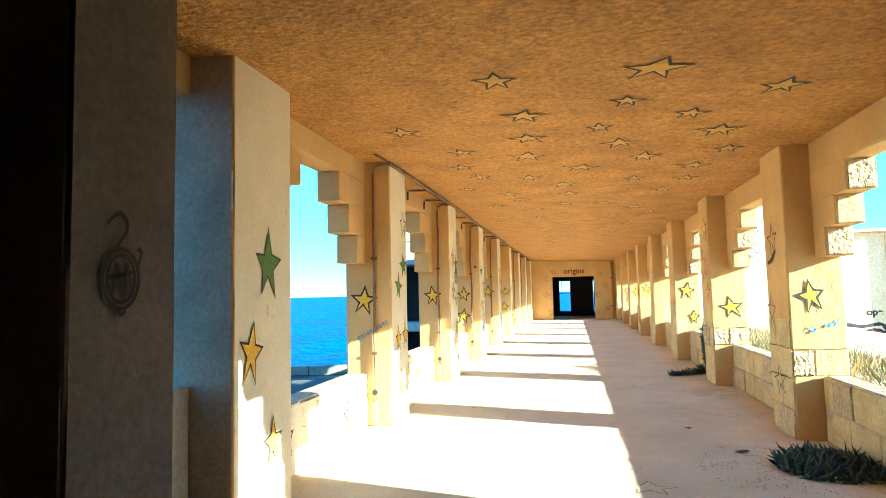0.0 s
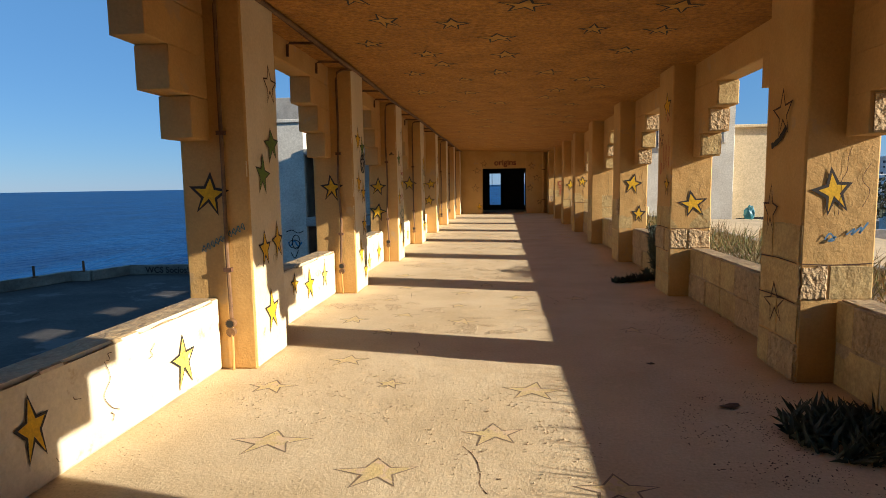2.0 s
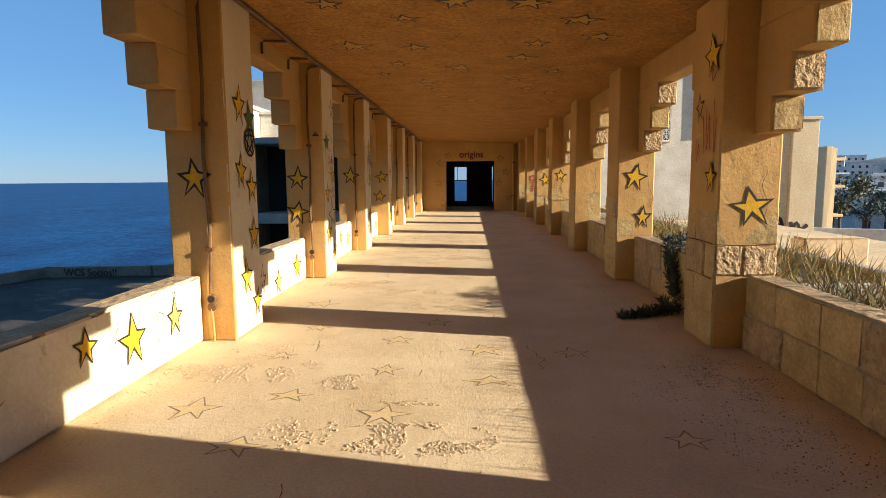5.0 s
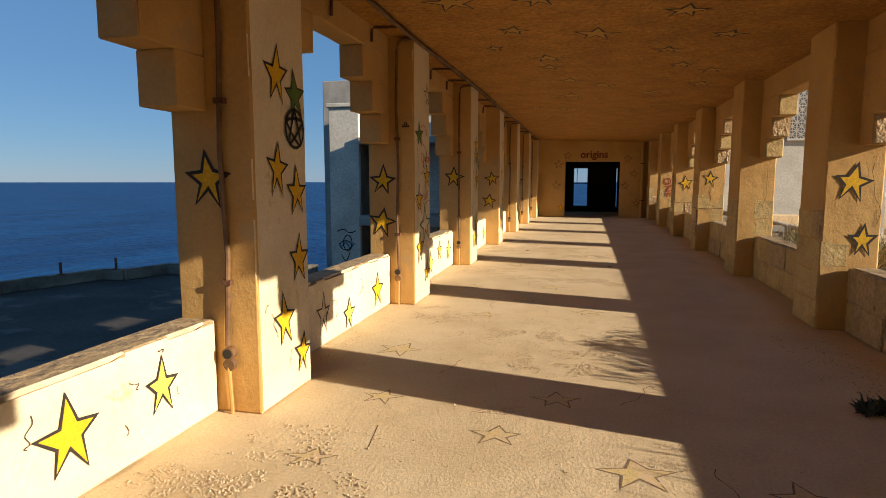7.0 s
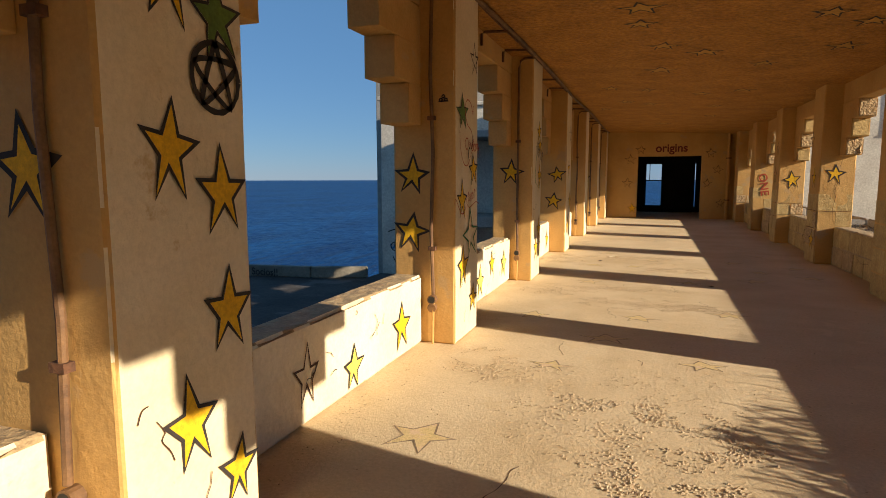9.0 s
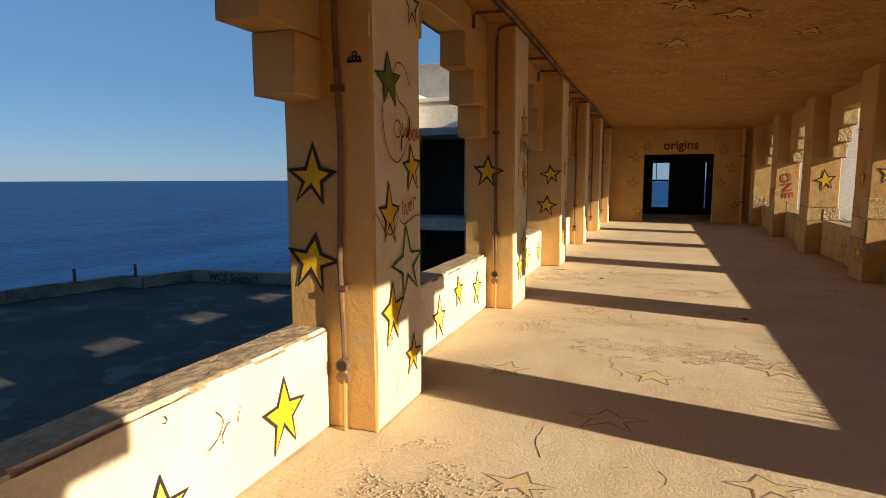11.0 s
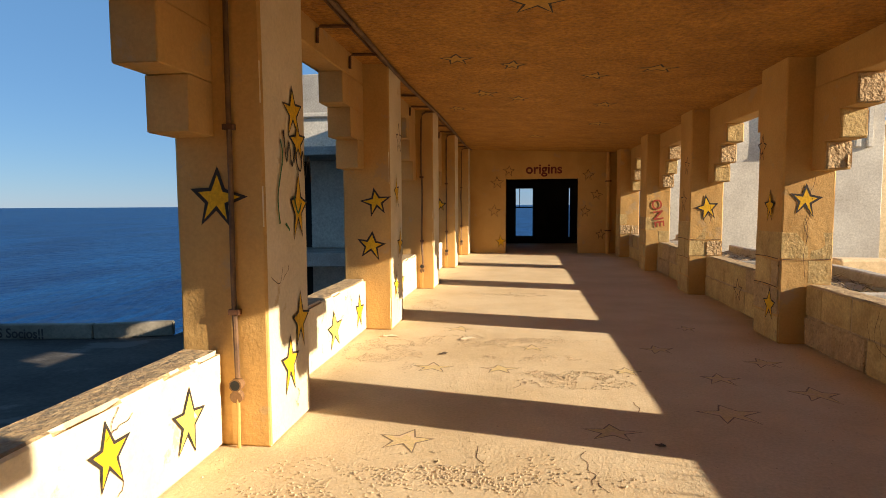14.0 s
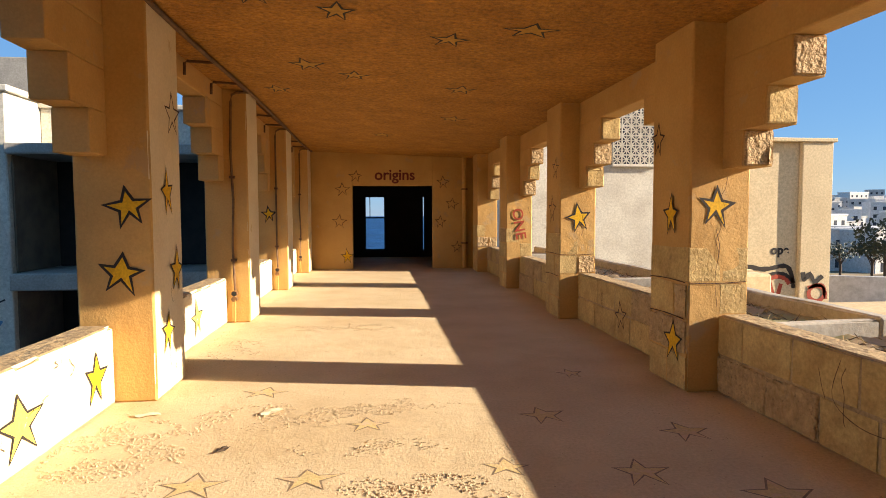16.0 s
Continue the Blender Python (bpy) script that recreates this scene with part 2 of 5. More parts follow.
def worn_box(bm, x0, x1, y0, y1, z0, z1, cell=0.25, r=0.012, amp=0.004, chip=0.5, seed=0.0):
    """A box with softened, chipped edges and slightly uneven faces."""
    xs, ys, zs = steps(x0, x1, cell, r), steps(y0, y1, cell, r), steps(z0, z1, cell, r)
    n = (len(xs), len(ys), len(zs))
    made = {}

    def v(i, j, k):
        key = (i, j, k)
        if key not in made:
            p = Vector((xs[i], ys[j], zs[k]))
            at = [i in (0, n[0] - 1), j in (0, n[1] - 1), k in (0, n[2] - 1)]
            if sum(at) >= 2:
                f = 0.35 + chip * max(0.0, noise.noise(p * 3.1 + Vector((seed, 7.1, 3.3)))) * 3.0
                mid = Vector(((x0 + x1) / 2, (y0 + y1) / 2, (z0 + z1) / 2))
                for a in range(3):
                    if at[a]:
                        p[a] += r * f * (1 if mid[a] > p[a] else -1)
            p += noise.noise_vector(p * 2.3 + Vector((seed, 0, 0))) * amp
            made[key] = bm.verts.new(p)
        return made[key]

    for a, b, c in ((0, 1, 2), (1, 2, 0), (2, 0, 1)):
        for side in (0, n[c] - 1):
            for i in range(n[a] - 1):
                for j in range(n[b] - 1):
                    q = []
                    for di, dj in ((0, 0), (1, 0), (1, 1), (0, 1)):
                        idx = [0, 0, 0]
                        idx[a], idx[b], idx[c] = i + di, j + dj, side
                        q.append(v(*idx))
                    if side == 0:
                        q.reverse()
                    bm.faces.new(q)
    return bm


def box(x0, x1, y0, y1, z0, z1, **kw):
    return worn_box(bmesh.new(), x0, x1, y0, y1, z0, z1, **kw)


def plain_box(bm, x0, x1, y0, y1, z0, z1):
    p = [bm.verts.new((x, y, z)) for x in (x0, x1) for y in (y0, y1) for z in (z0, z1)]
    for f in ((0, 1, 3, 2), (4, 6, 7, 5), (0, 4, 5, 1), (2, 3, 7, 6), (0, 2, 6, 4), (1, 5, 7, 3)):
        bm.faces.new([p[i] for i in f])
    return bm


# ---- plan ----
LX, LW, LO = -1.59, -1.865, -2.10      # west side: pilaster face, parapet face, outer face
RX, RW, RO = 2.20, 2.44, 2.66         # east side
CEIL = 2.90                           # wall tops, inside the slab


def ceil_z(x):
    """The underside of the slab, which falls towards the land."""
    return 2.745 - 0.0342 * x


Y_S0, Y_S1 = 0.99, 1.38               # south door wall
Y_N = 28.60                           # north door wall
DEPTH = 0.63
PIERS_W = [2.92 if k < 0 else 5.95 + 3.13 * k for k in range(-1, 8)]
PIERS_E = [2.72 + 3.10 * k for k in range(9)]
PAR_W, PAR_E = 0.55, 0.575
COR_W = (1.715, 0.29, 0.245)          # corbels: lowest underside, height, overhang
COR_E = (1.63, 0.25, 0.235)


# ---- structure ----
floor = tagged(link("floor", box(-2.10, RO, -3.2, 33.0, -0.35, 0.0, cell=0.6, r=0.01, amp=0.0), M_FLOOR),
               "sandy pink screed floor of a long gallery, dusty and worn", "floor", kind="structure")
bm = box(-2.5, RO + 0.30, -3.2, 33.0, 0.0, 0.4, cell=0.5, r=0.01, amp=0.0012)
for v in bm.verts:
    v.co.z += ceil_z(v.co.x)
ceiling = tagged(link("ceiling", bm, M_CEIL), "rough ochre textured ceiling slab over a gallery", "ceiling", kind="structure")
bm = box(-2.3, RO + 0.1, -3.2, 33.0, 3.25, 5.3, cell=1.5, r=0.03, amp=0.01)
tagged(link("upper_storey", bm, M_CREAM), "cream rendered upper storey over the gallery", "building", kind="structure")


def pier(side, y, k, depth=DEPTH):
    west = side == "west"
    xi, xw, xo = (LX, LW, LO) if west else (RX, RW, RO)
    c0, ch, co = COR_W if west else COR_E
    root = new("pier")
    tagged(root, "ochre painted masonry pier with stepped corbels" if west else "limestone block pier with peeling ochre paint and stepped corbels",
           "pillar", "piers of the gallery")
    a, b = min(xi, xo), max(xi, xo)
    shaft = part("shaft", box(a, b, y, y + depth, 0.0, CEIL, cell=0.11, r=0.014, amp=0.003, chip=0.4, seed=y), M_WALL, root)
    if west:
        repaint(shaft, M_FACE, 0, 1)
        # first pier: south side takes a greyer coat that paints its shade
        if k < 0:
            repaint(shaft, M_GREY_SHADE, 1, -1)
    ca, cb = (xo + 0.002, xw) if west else (xw, xo - 0.002)
    for i in range(3):
        z0 = c0 + i * ch
        for sgn in (-1, 1):
            if (sgn < 0 and west and k < 0) or (sgn > 0 and k == 7 + (0 if west else 1)):
                continue
            if sgn < 0:
                y0, y1 = y - co * (i + 1) + (0.15 if k == 0 and not west else 0.0), y - 0.001
            else:
                y0, y1 = y + depth + 0.001, y + depth + co * (i + 1)
            part("corbel", box(ca, cb, y0, y1, z0, z0 + ch - 0.001, cell=0.12, r=0.006 if west else 0.002, amp=0.004 if west else 0.001, chip=1.0 if west else 0.0, seed=y + i), M_WALL, root)
            if not west and sgn < 0:
                part("stone", box(ca + 0.012, cb + 0.004, y0 - 0.012, y0 + 0.02, z0 + 0.004, z0 + ch - 0.008, cell=0.06, r=0.012, amp=0.006, chip=1.5, seed=y + i), M_ERODED if (i + k) % 2 else M_STONE, root, "bare pitted limestone face")
    return root


west_piers = [pier("west", y, k, 0.72 if k < 0 else DEPTH) for k, y in zip(range(-1, 8), PIERS_W)]
east_piers = [pier("east", y, k, 0.60) for k, y in enumerate(PIERS_E)]


def bays(piers, depth, first_end):
    spans, last = [], first_end
    for i, y in enumerate(piers):
        spans.append((last, y))
        last = y + (0.72 if (piers is PIERS_W and i == 0) else depth)
    spans.append((last, Y_N))
    return spans


WEST_BAYS = bays(PIERS_W, DEPTH, Y_S1)
EAST_BAYS = bays(PIERS_E, 0.60, Y_S1)
EAST_PARAPETS = []
for side, spans, xw, xo, ph, cor in (("west", WEST_BAYS, LW, LO, PAR_W, COR_W), ("east", EAST_BAYS, RW, RO, PAR_E, COR_E)):
    a, b = min(xw, xo), max(xw, xo)
    for y0, y1 in spans:
        if side == "east" and y1 == Y_N:
            tagged(link("wall_east", box(a, b, y0 + 0.001, y1 - 0.001, 0.0, CEIL - 0.001, cell=0.25, r=0.01, amp=0.004), M_WALL), "ochre painted corner wall", "wall", kind="structure")
            continue
        ob = tagged(link("parapet_wall", box(a, b, y0 + 0.001, y1 - 0.001, 0.0, ph, cell=0.075, r=0.022, amp=0.0045, chip=1.8, seed=y0), M_PARAPET if side == "west" else M_MORTAR),
               "low cream painted parapet wall with peeling paint" if side == "west" else "low limestone block parapet wall with crumbling top",
               "parapet", kind="structure")
        repaint(ob, M_RAW, 2, 1, 0.6)
        if side == "east":
            EAST_PARAPETS.append((ob, y0, y1))
        tagged(link("lintel_beam", box(a, b, y0 + 0.001, y1 - 0.001, cor[0] + 3 * cor[1], CEIL - 0.001, cell=0.25, r=0.012, amp=0.005, seed=y0), M_WALL),
               "ochre painted lintel beam over a stepped opening", "beam", kind="structure")


# south door wall and the dark room the walk begins in
def wall_with_door(name, y0, y1, x0, x1, d0, d1, dh, mat, label):
    for n, (a, b, c, d) in enumerate(((x0, d0, 0.0, CEIL), (d1, x1, 0.0, CEIL), (d0, d1, dh, CEIL))):
        tagged(link(name, box(a, b, y0, y1, c, d - 0.001, cell=0.25, r=0.012, amp=0.002, chip=1.0, seed=n + y0), mat), label, "wall", kind="structure")


wall_with_door("wall_south", Y_S0, Y_S1, LO, RO, -0.83, 1.35, 2.45, M_SOUTH, "dark brown plaster door wall with chipped edges")
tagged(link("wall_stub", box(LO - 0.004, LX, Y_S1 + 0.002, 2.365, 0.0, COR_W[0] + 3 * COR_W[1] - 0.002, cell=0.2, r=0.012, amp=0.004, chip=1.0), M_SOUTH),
       "dark brown plastered wall stub beside the door wall", "wall", kind="structure")
# infill wears the same grey coat, shade included in the colour
tagged(link("wall_infill", box(LO, LW + 0.004, 2.367, 2.918, 0.0, 0.89, cell=0.2, r=0.012, amp=0.004, chip=1.0), M_GREY_SHADE), "low plastered infill between wall stub and pier", "wall", kind="structure")
tagged(link("wall_stub", box(RX, RO + 0.004, Y_S1 + 0.002, 2.10, 0.0, COR_W[0] + 3 * COR_W[1] - 0.12, cell=0.2, r=0.012, amp=0.004, chip=1.0), M_WALL),
       "ochre plastered wall stub beside the door wall", "wall", kind="structure")
wall_with_door("wall_north", Y_N, Y_N + 0.22, LO, RO, -0.63, 1.29, 2.0, M_WALL, "ochre painted end wall with a wide doorway")
# the room's darkness is put into the near-black wall colour
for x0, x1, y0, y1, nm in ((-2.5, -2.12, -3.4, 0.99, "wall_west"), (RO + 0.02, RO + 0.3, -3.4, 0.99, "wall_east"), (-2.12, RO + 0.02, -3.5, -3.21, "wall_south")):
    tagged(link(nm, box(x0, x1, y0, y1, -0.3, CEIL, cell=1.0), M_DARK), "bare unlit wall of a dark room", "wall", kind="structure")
# dark room beyond the north door, its seaward window open to the water
NR = 32.6
# far room walls coloured near black to read as unlit through the doorway
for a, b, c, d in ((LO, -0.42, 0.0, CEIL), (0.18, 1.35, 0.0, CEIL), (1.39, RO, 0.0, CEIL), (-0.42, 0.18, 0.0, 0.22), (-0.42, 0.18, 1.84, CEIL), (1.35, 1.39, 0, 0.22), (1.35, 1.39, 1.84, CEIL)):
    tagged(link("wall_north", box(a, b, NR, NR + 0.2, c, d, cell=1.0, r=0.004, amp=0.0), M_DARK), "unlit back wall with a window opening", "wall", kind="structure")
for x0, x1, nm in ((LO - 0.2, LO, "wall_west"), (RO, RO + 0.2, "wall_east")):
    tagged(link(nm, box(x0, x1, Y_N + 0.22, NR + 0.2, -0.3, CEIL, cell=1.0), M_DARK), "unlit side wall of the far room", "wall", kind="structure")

# ---- outside ----
bm = bmesh.new()
plain_box(bm, -4900, 4900, -4900, 4900, -15.0, -14.0)
tagged(link("sea", bm, M_SEA), "deep blue open sea with small ripples", "sea", kind="structure")
bm = bmesh.new()
EDGE = [(-10.85, 29.3), (-13.0, 28.6), (-17.3, 28.1), (-17.9, 26.3), (-18.8, 26.2), (-19.9, 22.7), (-21.5, 16.0), (-23.0, 6.0), (-24.0, -12.0)]
top = [bm.verts.new((x, y, -2.65)) for x, y in [(-2.2, -12.0), (-2.2, 30.5), (-10.85, 30.5)] + EDGE]
bm.faces.new(top)
bmesh.ops.recalc_face_normals(bm, faces=bm.faces[:])
ext = bmesh.ops.extrude_face_region(bm, geom=bm.faces[:])
for v in [g for g in ext["geom"] if isinstance(g, bmesh.types.BMVert)]:
    v.co.z = -3.4
tagged(link("terrace", bm, M_DECK), "dark flat lower terrace roof by the sea", "terrace", kind="structure")
for (xa, ya), (xb, yb) in zip(EDGE[:-1], EDGE[1:]):
    d = Vector((xb - xa, yb - ya))
    bm = box(0, d.length, -0.12, 0.12, 0, 0.45, cell=0.5, r=0.03, amp=0.02, chip=1.0, seed=xa)
    ob = tagged(link("terrace_parapet", bm, M_TPAR), "grey weathered concrete parapet edging the terrace", "parapet", kind="structure")
    ob.matrix_world = pose(xa, ya, -2.65, 0, 0, math.degrees(math.atan2(d.y, d.x)))
def ground_height(x, y):
    d = math.hypot(x, y)
    rise = min(1.0, max(0.0, (d - 200) / 400))
    dip = min(1.0, max(0.0, (d - 55) / 80))
    z = -4.0 - 5.0 * dip * dip * (3 - 2 * dip) + 17.0 * rise * rise * (3 - 2 * rise)
    if d > 60:
        z += 3.0 * noise.noise(Vector((x * 0.009, y * 0.009, 0.3))) * min(1, d / 300)
    shore = y - (50 + 1.75 * x)
    if shore > 0:
        z -= min(30.0, shore * 0.5)
    return z


bm = bmesh.new()
gx = [2.0 + 1.5 * i + 0.55 * i * i for i in range(46)]
gy = [-600 + 40 * i for i in range(14)] + [-40 + 10 * i for i in range(14)] + [110 + 30 * i for i in range(36)]
grid = [[bm.verts.new((x, y, ground_height(x, y))) for y in gy] for x in gx]
for i in range(len(gx) - 1):
    for j in range(len(gy) - 1):
        bm.faces.new((grid[i][j], grid[i + 1][j], grid[i + 1][j + 1], grid[i][j + 1]))
tagged(link("ground", bm, M_GROUND), "dry scrubby hillside on the landward side", "ground", kind="structure")

# flat roof outside the landward openings, with planters along the parapet
bm = box(RO + 0.01, 8.0, -6.0, 21.6, -0.35, 0.10, cell=1.2, r=0.02, amp=0.01)
tagged(link("flat_roof", bm, M_ROOF), "sandy flat roof deck outside the gallery", "roof", kind="structure")
for y in [-0.4 + 3.10 * k for k in range(8)] + [26.0]:
    y1 = min(y + 3.0, 28.3)
    root = tagged(new("planter"), "long concrete planter trough full of dry soil and dead weeds", "planter", "planters outside the gallery")
    part("rim", box(3.72, 3.86, y, y1, 0.1 if y < 21 else -4.0, 0.53, cell=0.4, r=0.02, amp=0.01, chip=1.0, seed=y), M_CONC, root)
    part("end_rim", box(RO + 0.01, 3.72, y, y + 0.1, 0.1 if y < 21 else -4.0, 0.50, cell=0.4, r=0.015, amp=0.01, chip=1.0, seed=y + 2), M_CONC, root)
    bm = bmesh.new()
    n = 14
    rows = [[bm.verts.new((RO + 0.01 + 1.05 * i / 6, y + 0.1 + (y1 - y - 0.1) * j / n, 0.40 + 0.05 * noise.noise(Vector((i * 0.9, y + j * 0.7, 0))))) for j in range(n + 1)] for i in range(7)]
    for i in range(6):
        for j in range(n):
            bm.faces.new((rows[i][j], rows[i + 1][j], rows[i + 1][j + 1], rows[i][j + 1]))
    part("soil", bm, M_GROUND, root, "dry brown crumbly soil")

for x0, x1, y0, y1, z1 in ((4.75, 5.6, 12.4, 12.75, 0.5), (4.1, 4.81, 21.0, 21.35, 0.56)):
    tagged(link("low_block_wall", box(x0, x1, y0, y1, 0.1, z1, cell=0.3, r=0.03, amp=0.01, chip=1.0), M_CREAM), "low cream rendered block wall on the roof", "wall")


# ---- buildings ----
def house_part(root, name, mat, *spans, **kw):
    bm = bmesh.new()
    for sp in spans:
        worn_box(bm, *sp, cell=1.2, r=0.03, amp=0.012, chip=0.6)
    return part(name, bm, mat, root, kw.get("label", ""))


wing = tagged(new("derelict_building"), "derelict white building with empty black openings and balconies", "building")
house_part(wing, "end_pier", M_WHITE, (-10.8, -9.42, 30.6, 36, -3.4, 4.45))
house_part(wing, "coping", M_WHITE, (-10.9, -9.3, 30.5, 36.1, 4.45, 4.62))
house_part(wing, "upper_slab", M_CONC, (-9.42, -2.9, 30.45, 36, 2.88, 3.16), label="weathered grey balcony slab edge")
house_part(wing, "roof_wall", M_WHITE, (-9.42, -2.9, 32.2, 36, 3.16, 4.3))
house_part(wing, "roof_coping", M_WHITE, (-9.42, -2.9, 32.1, 36, 4.3, 4.46))
house_part(wing, "roof_hut", M_CONC, (-12.7, -7.4, 34.2, 36, -3.4, 6.2), label="bare concrete block rooftop hut")
house_part(wing, "middle_slab", M_CONC, (-9.42, -2.9, 30.45, 36, -0.62, -0.18), label="chipped concrete floor slab edge")
for z0, z1 in ((-3.4, -0.62), (-0.18, 2.88)):
    house_part(wing, "back_wall", M_WHITE, (-7.55, -6.3, 32.6, 32.9, z0, z1))
    house_part(wing, "back_wall", M_WHITE, (-4.4, -3.2, 32.6, 32.9, z0, z1))
    # added dark lining over the white pier side: stain plus painted recess shade
    house_part(wing, "recess_wall", M_SOUTH, (-9.419, -9.37, 30.75, 32.94, z0, z1), label="dark stained lining with the recess shade in its colour")
    # near-black sheet right behind the openings paints the unlit rooms
    house_part(wing, "inner_wall", M_DARK, (-9.42, -2.9, 32.95, 33.3, z0, z1), label="near-black sheet for the unlit interior")
    house_part(wing, "side_wall", M_WHITE, (-3.2, -2.9, 30.6, 36, z0, z1))

block = tagged(new("cream_block_building"), "tall windowless cream rendered building end with graffiti", "building")
house_part(block, "wall", M_CREAM, (12.9, 17.24, 37.2, 47, -5, 4.2))
house_part(block, "corner_pier", M_CREAM, (17.24, 18.6, 37.0, 47, -5, 4.2))
house_part(block, "coping", M_CREAM, (12.85, 18.7, 36.9, 47.05, 4.2, 4.36))

tower = tagged(new("white_tower_building"), "tall pale rendered building with a pierced block screen", "building")
house_part(tower, "wall", M_WHITE, (4.6, 12.8, 36, 46, -5, 7.1))
for x in (11.75, 12.15):
    house_part(tower, "wall_rib", M_WHITE, (x, x + 0.2, 35.86, 36, 3.3, 7.0))
for z in (3.05, 5.31):
    house_part(tower, "screen_frame", M_WHITE, (8.7, 10.56, 35.84, 36.0, z, z + 0.105))
# pierced screen: square blocks, each four-petal opening darkened by a dark sheet behind
bm = bmesh.new()
plain_box(bm, 8.7, 10.56, 35.93, 36.01, 3.15, 5.31)
part("screen_backing", bm, M_GLASS, tower, "dark sheet painting the void behind a pierced screen")
tile = bmesh.new()
s_ = 0.36
for a, b, c, d in ((-0.5, 0.5, -0.5, -0.43), (-0.5, 0.5, 0.43, 0.5), (-0.5, -0.43, -0.43, 0.43), (0.43, 0.5, -0.43, 0.43)):
    plain_box(tile, a * s_, b * s_, -0.05, 0.0, c * s_, d * s_)
for k in range(4):
    ang = k * math.pi / 4
    ca, sa = math.cos(ang), math.sin(ang)
    ln, hw = (0.43 if k % 2 == 0 else 0.60) * s_, 0.035 * s_ if k % 2 == 0 else 0.05 * s_
    vs = []
    for yy in (-0.045, -0.005):
        for u, v in ((-ln, -hw), (ln, -hw), (ln, hw), (-ln, hw)):
            vs.append(tile.verts.new((u * ca - v * sa, yy - 0.001 * k, u * sa + v * ca)))
    for f in ((0, 1, 2, 3), (7, 6, 5, 4), (0, 4, 5, 1), (1, 5, 6, 2), (2, 6, 7, 3), (3, 7, 4, 0)):
        tile.faces.new([vs[i] for i in f])
tile_mesh = bpy.data.meshes.new("screen_block")
tile.to_mesh(tile_mesh)
tile.free()
tile_mesh.materials.append(M_WHITE)
for i in range(5):
    for j in range(6):
        ob = new("screen_block", tile_mesh)
        ob.parent = tower
        ob.location = (8.73 + s_ * (i + 0.5), 35.92, 3.15 + s_ * (j + 0.5))

flats = tagged(new("balcony_building"), "pale building with a row of tall vertical balcony fins", "building")
for i in range(4):
    x, y = 29.3 + 0.84 * i, 55 + 1.2 * i
    house_part(flats, "fin", M_CREAM, (x, x + 0.45, y, y + 3, -7.0, 3.65))
for z in (-2.4, 0.2, 2.6):
    house_part(flats, "balcony_slab", M_CREAM, (29.6, 33.5, 59.2, 61, z, z + 0.25))
house_part(flats, "wall", M_CREAM, (30.0, 33.5, 61, 66, -7, 3.2))


def town_house(x, y, w, d, h, floors, turn):
    z = ground_height(x, y) - 1.0
    root = tagged(new("town_house"), "distant white flat-roofed house on the hillside", "house", "houses of the far town")
    bm = plain_box(bmesh.new(), -w / 2, w / 2, -d / 2, d / 2, 0, h)
    wall = part("wall", bm, M_TOWN, root)
    part("roof", plain_box(bmesh.new(), -w / 2 - 0.2, w / 2 + 0.2, -d / 2 - 0.2, d / 2 + 0.2, h, h + 0.5), M_TOWN, root)
    for f in range(floors):
        n = max(2, int(w / 3))
        for i in range(n):
            cx, cz = -w / 2 + w * (i + 0.5) / n, 1.6 + f * 3.2
            win = part("window", plain_box(bmesh.new(), cx - 0.6, cx + 0.6, -d / 2 - 0.05, -d / 2 + 0.02, cz, cz + 1.4), M_GLASS, root)
    root.matrix_world = pose(x, y, z, 0, 0, turn)


rng = random.Random(5)
for i in range(150):
    a = radians(rng.uniform(28, 50))
    d = 110 + 470 * rng.random() ** 0.8
    fl = rng.choice((1, 2, 2, 3))
    town_house(d * math.sin(a), 8 + d * math.cos(a), rng.uniform(7, 15), rng.uniform(6, 9), 1.2 + fl * 3.2, fl, rng.uniform(-40, 14))
for i, (x0, x1, y0, y1, z1) in enumerate(((24.5, 34, 45, 45.3, -2.2),)):
    ob = tagged(link("boundary_wall", box(0, x1 - x0 + 3, 0, y1 - y0, -5, z1, cell=3, r=0.03, amp=0.02), M_TOWN), "long pale grey boundary wall", "wall")
    ob.matrix_world = pose(x0 - 1.5, y0 + 1.0, 0, 0, 0, -24)


# ---- paint on the surfaces ----
def on(surface, u, v, off):
    if surface == "Wi":
        return Vector((LX + off, u, v))
    if surface == "Wp":
        return Vector((LW + off, u, v))
    if surface == "Ei":
        return Vector((RX - off, u, v))
    if surface == "Ep":
        return Vector((RW - off, u, v))
    if surface == "N":
        return Vector((u, Y_N - off, v))
    if surface == "C":
        return Vector((u, v, ceil_z(u) - off))
    if surface == "F":
        return Vector((u, v, off))
    if surface == "T":
        return Vector((u, 28.02 - off, v))
    if surface == "B":
        return Vector((1.614 * u + 0.02, 37.0 - off + (0 if u > 10.68 else 0.2), 1.31 + (v - 1.31) * 1.614))
    if surface == "H":
        return Vector((u, 30.6 - off, v))
    if surface == "S":
        return Vector((-0.83 + off, u, v))
    if surface.startswith("Wf"):
        return Vector((u, PIERS_W[int(surface[2:]) + 1] - off, v))
    return Vector((u, PIERS_E[int(surface[2:])] - off, v))


OFF = {"F": 0.0015, "C": 0.005}
star_rng = random.Random(11)
TIPS = ((0.0, 0.50), (0.5, 0.10), (0.27, -0.50), (-0.27, -0.50), (-0.5, 0.10))
DIPS = ((0.15, 0.13), (0.20, -0.12), (0.0, -0.19), (-0.20, -0.12), (-0.15, 0.13))


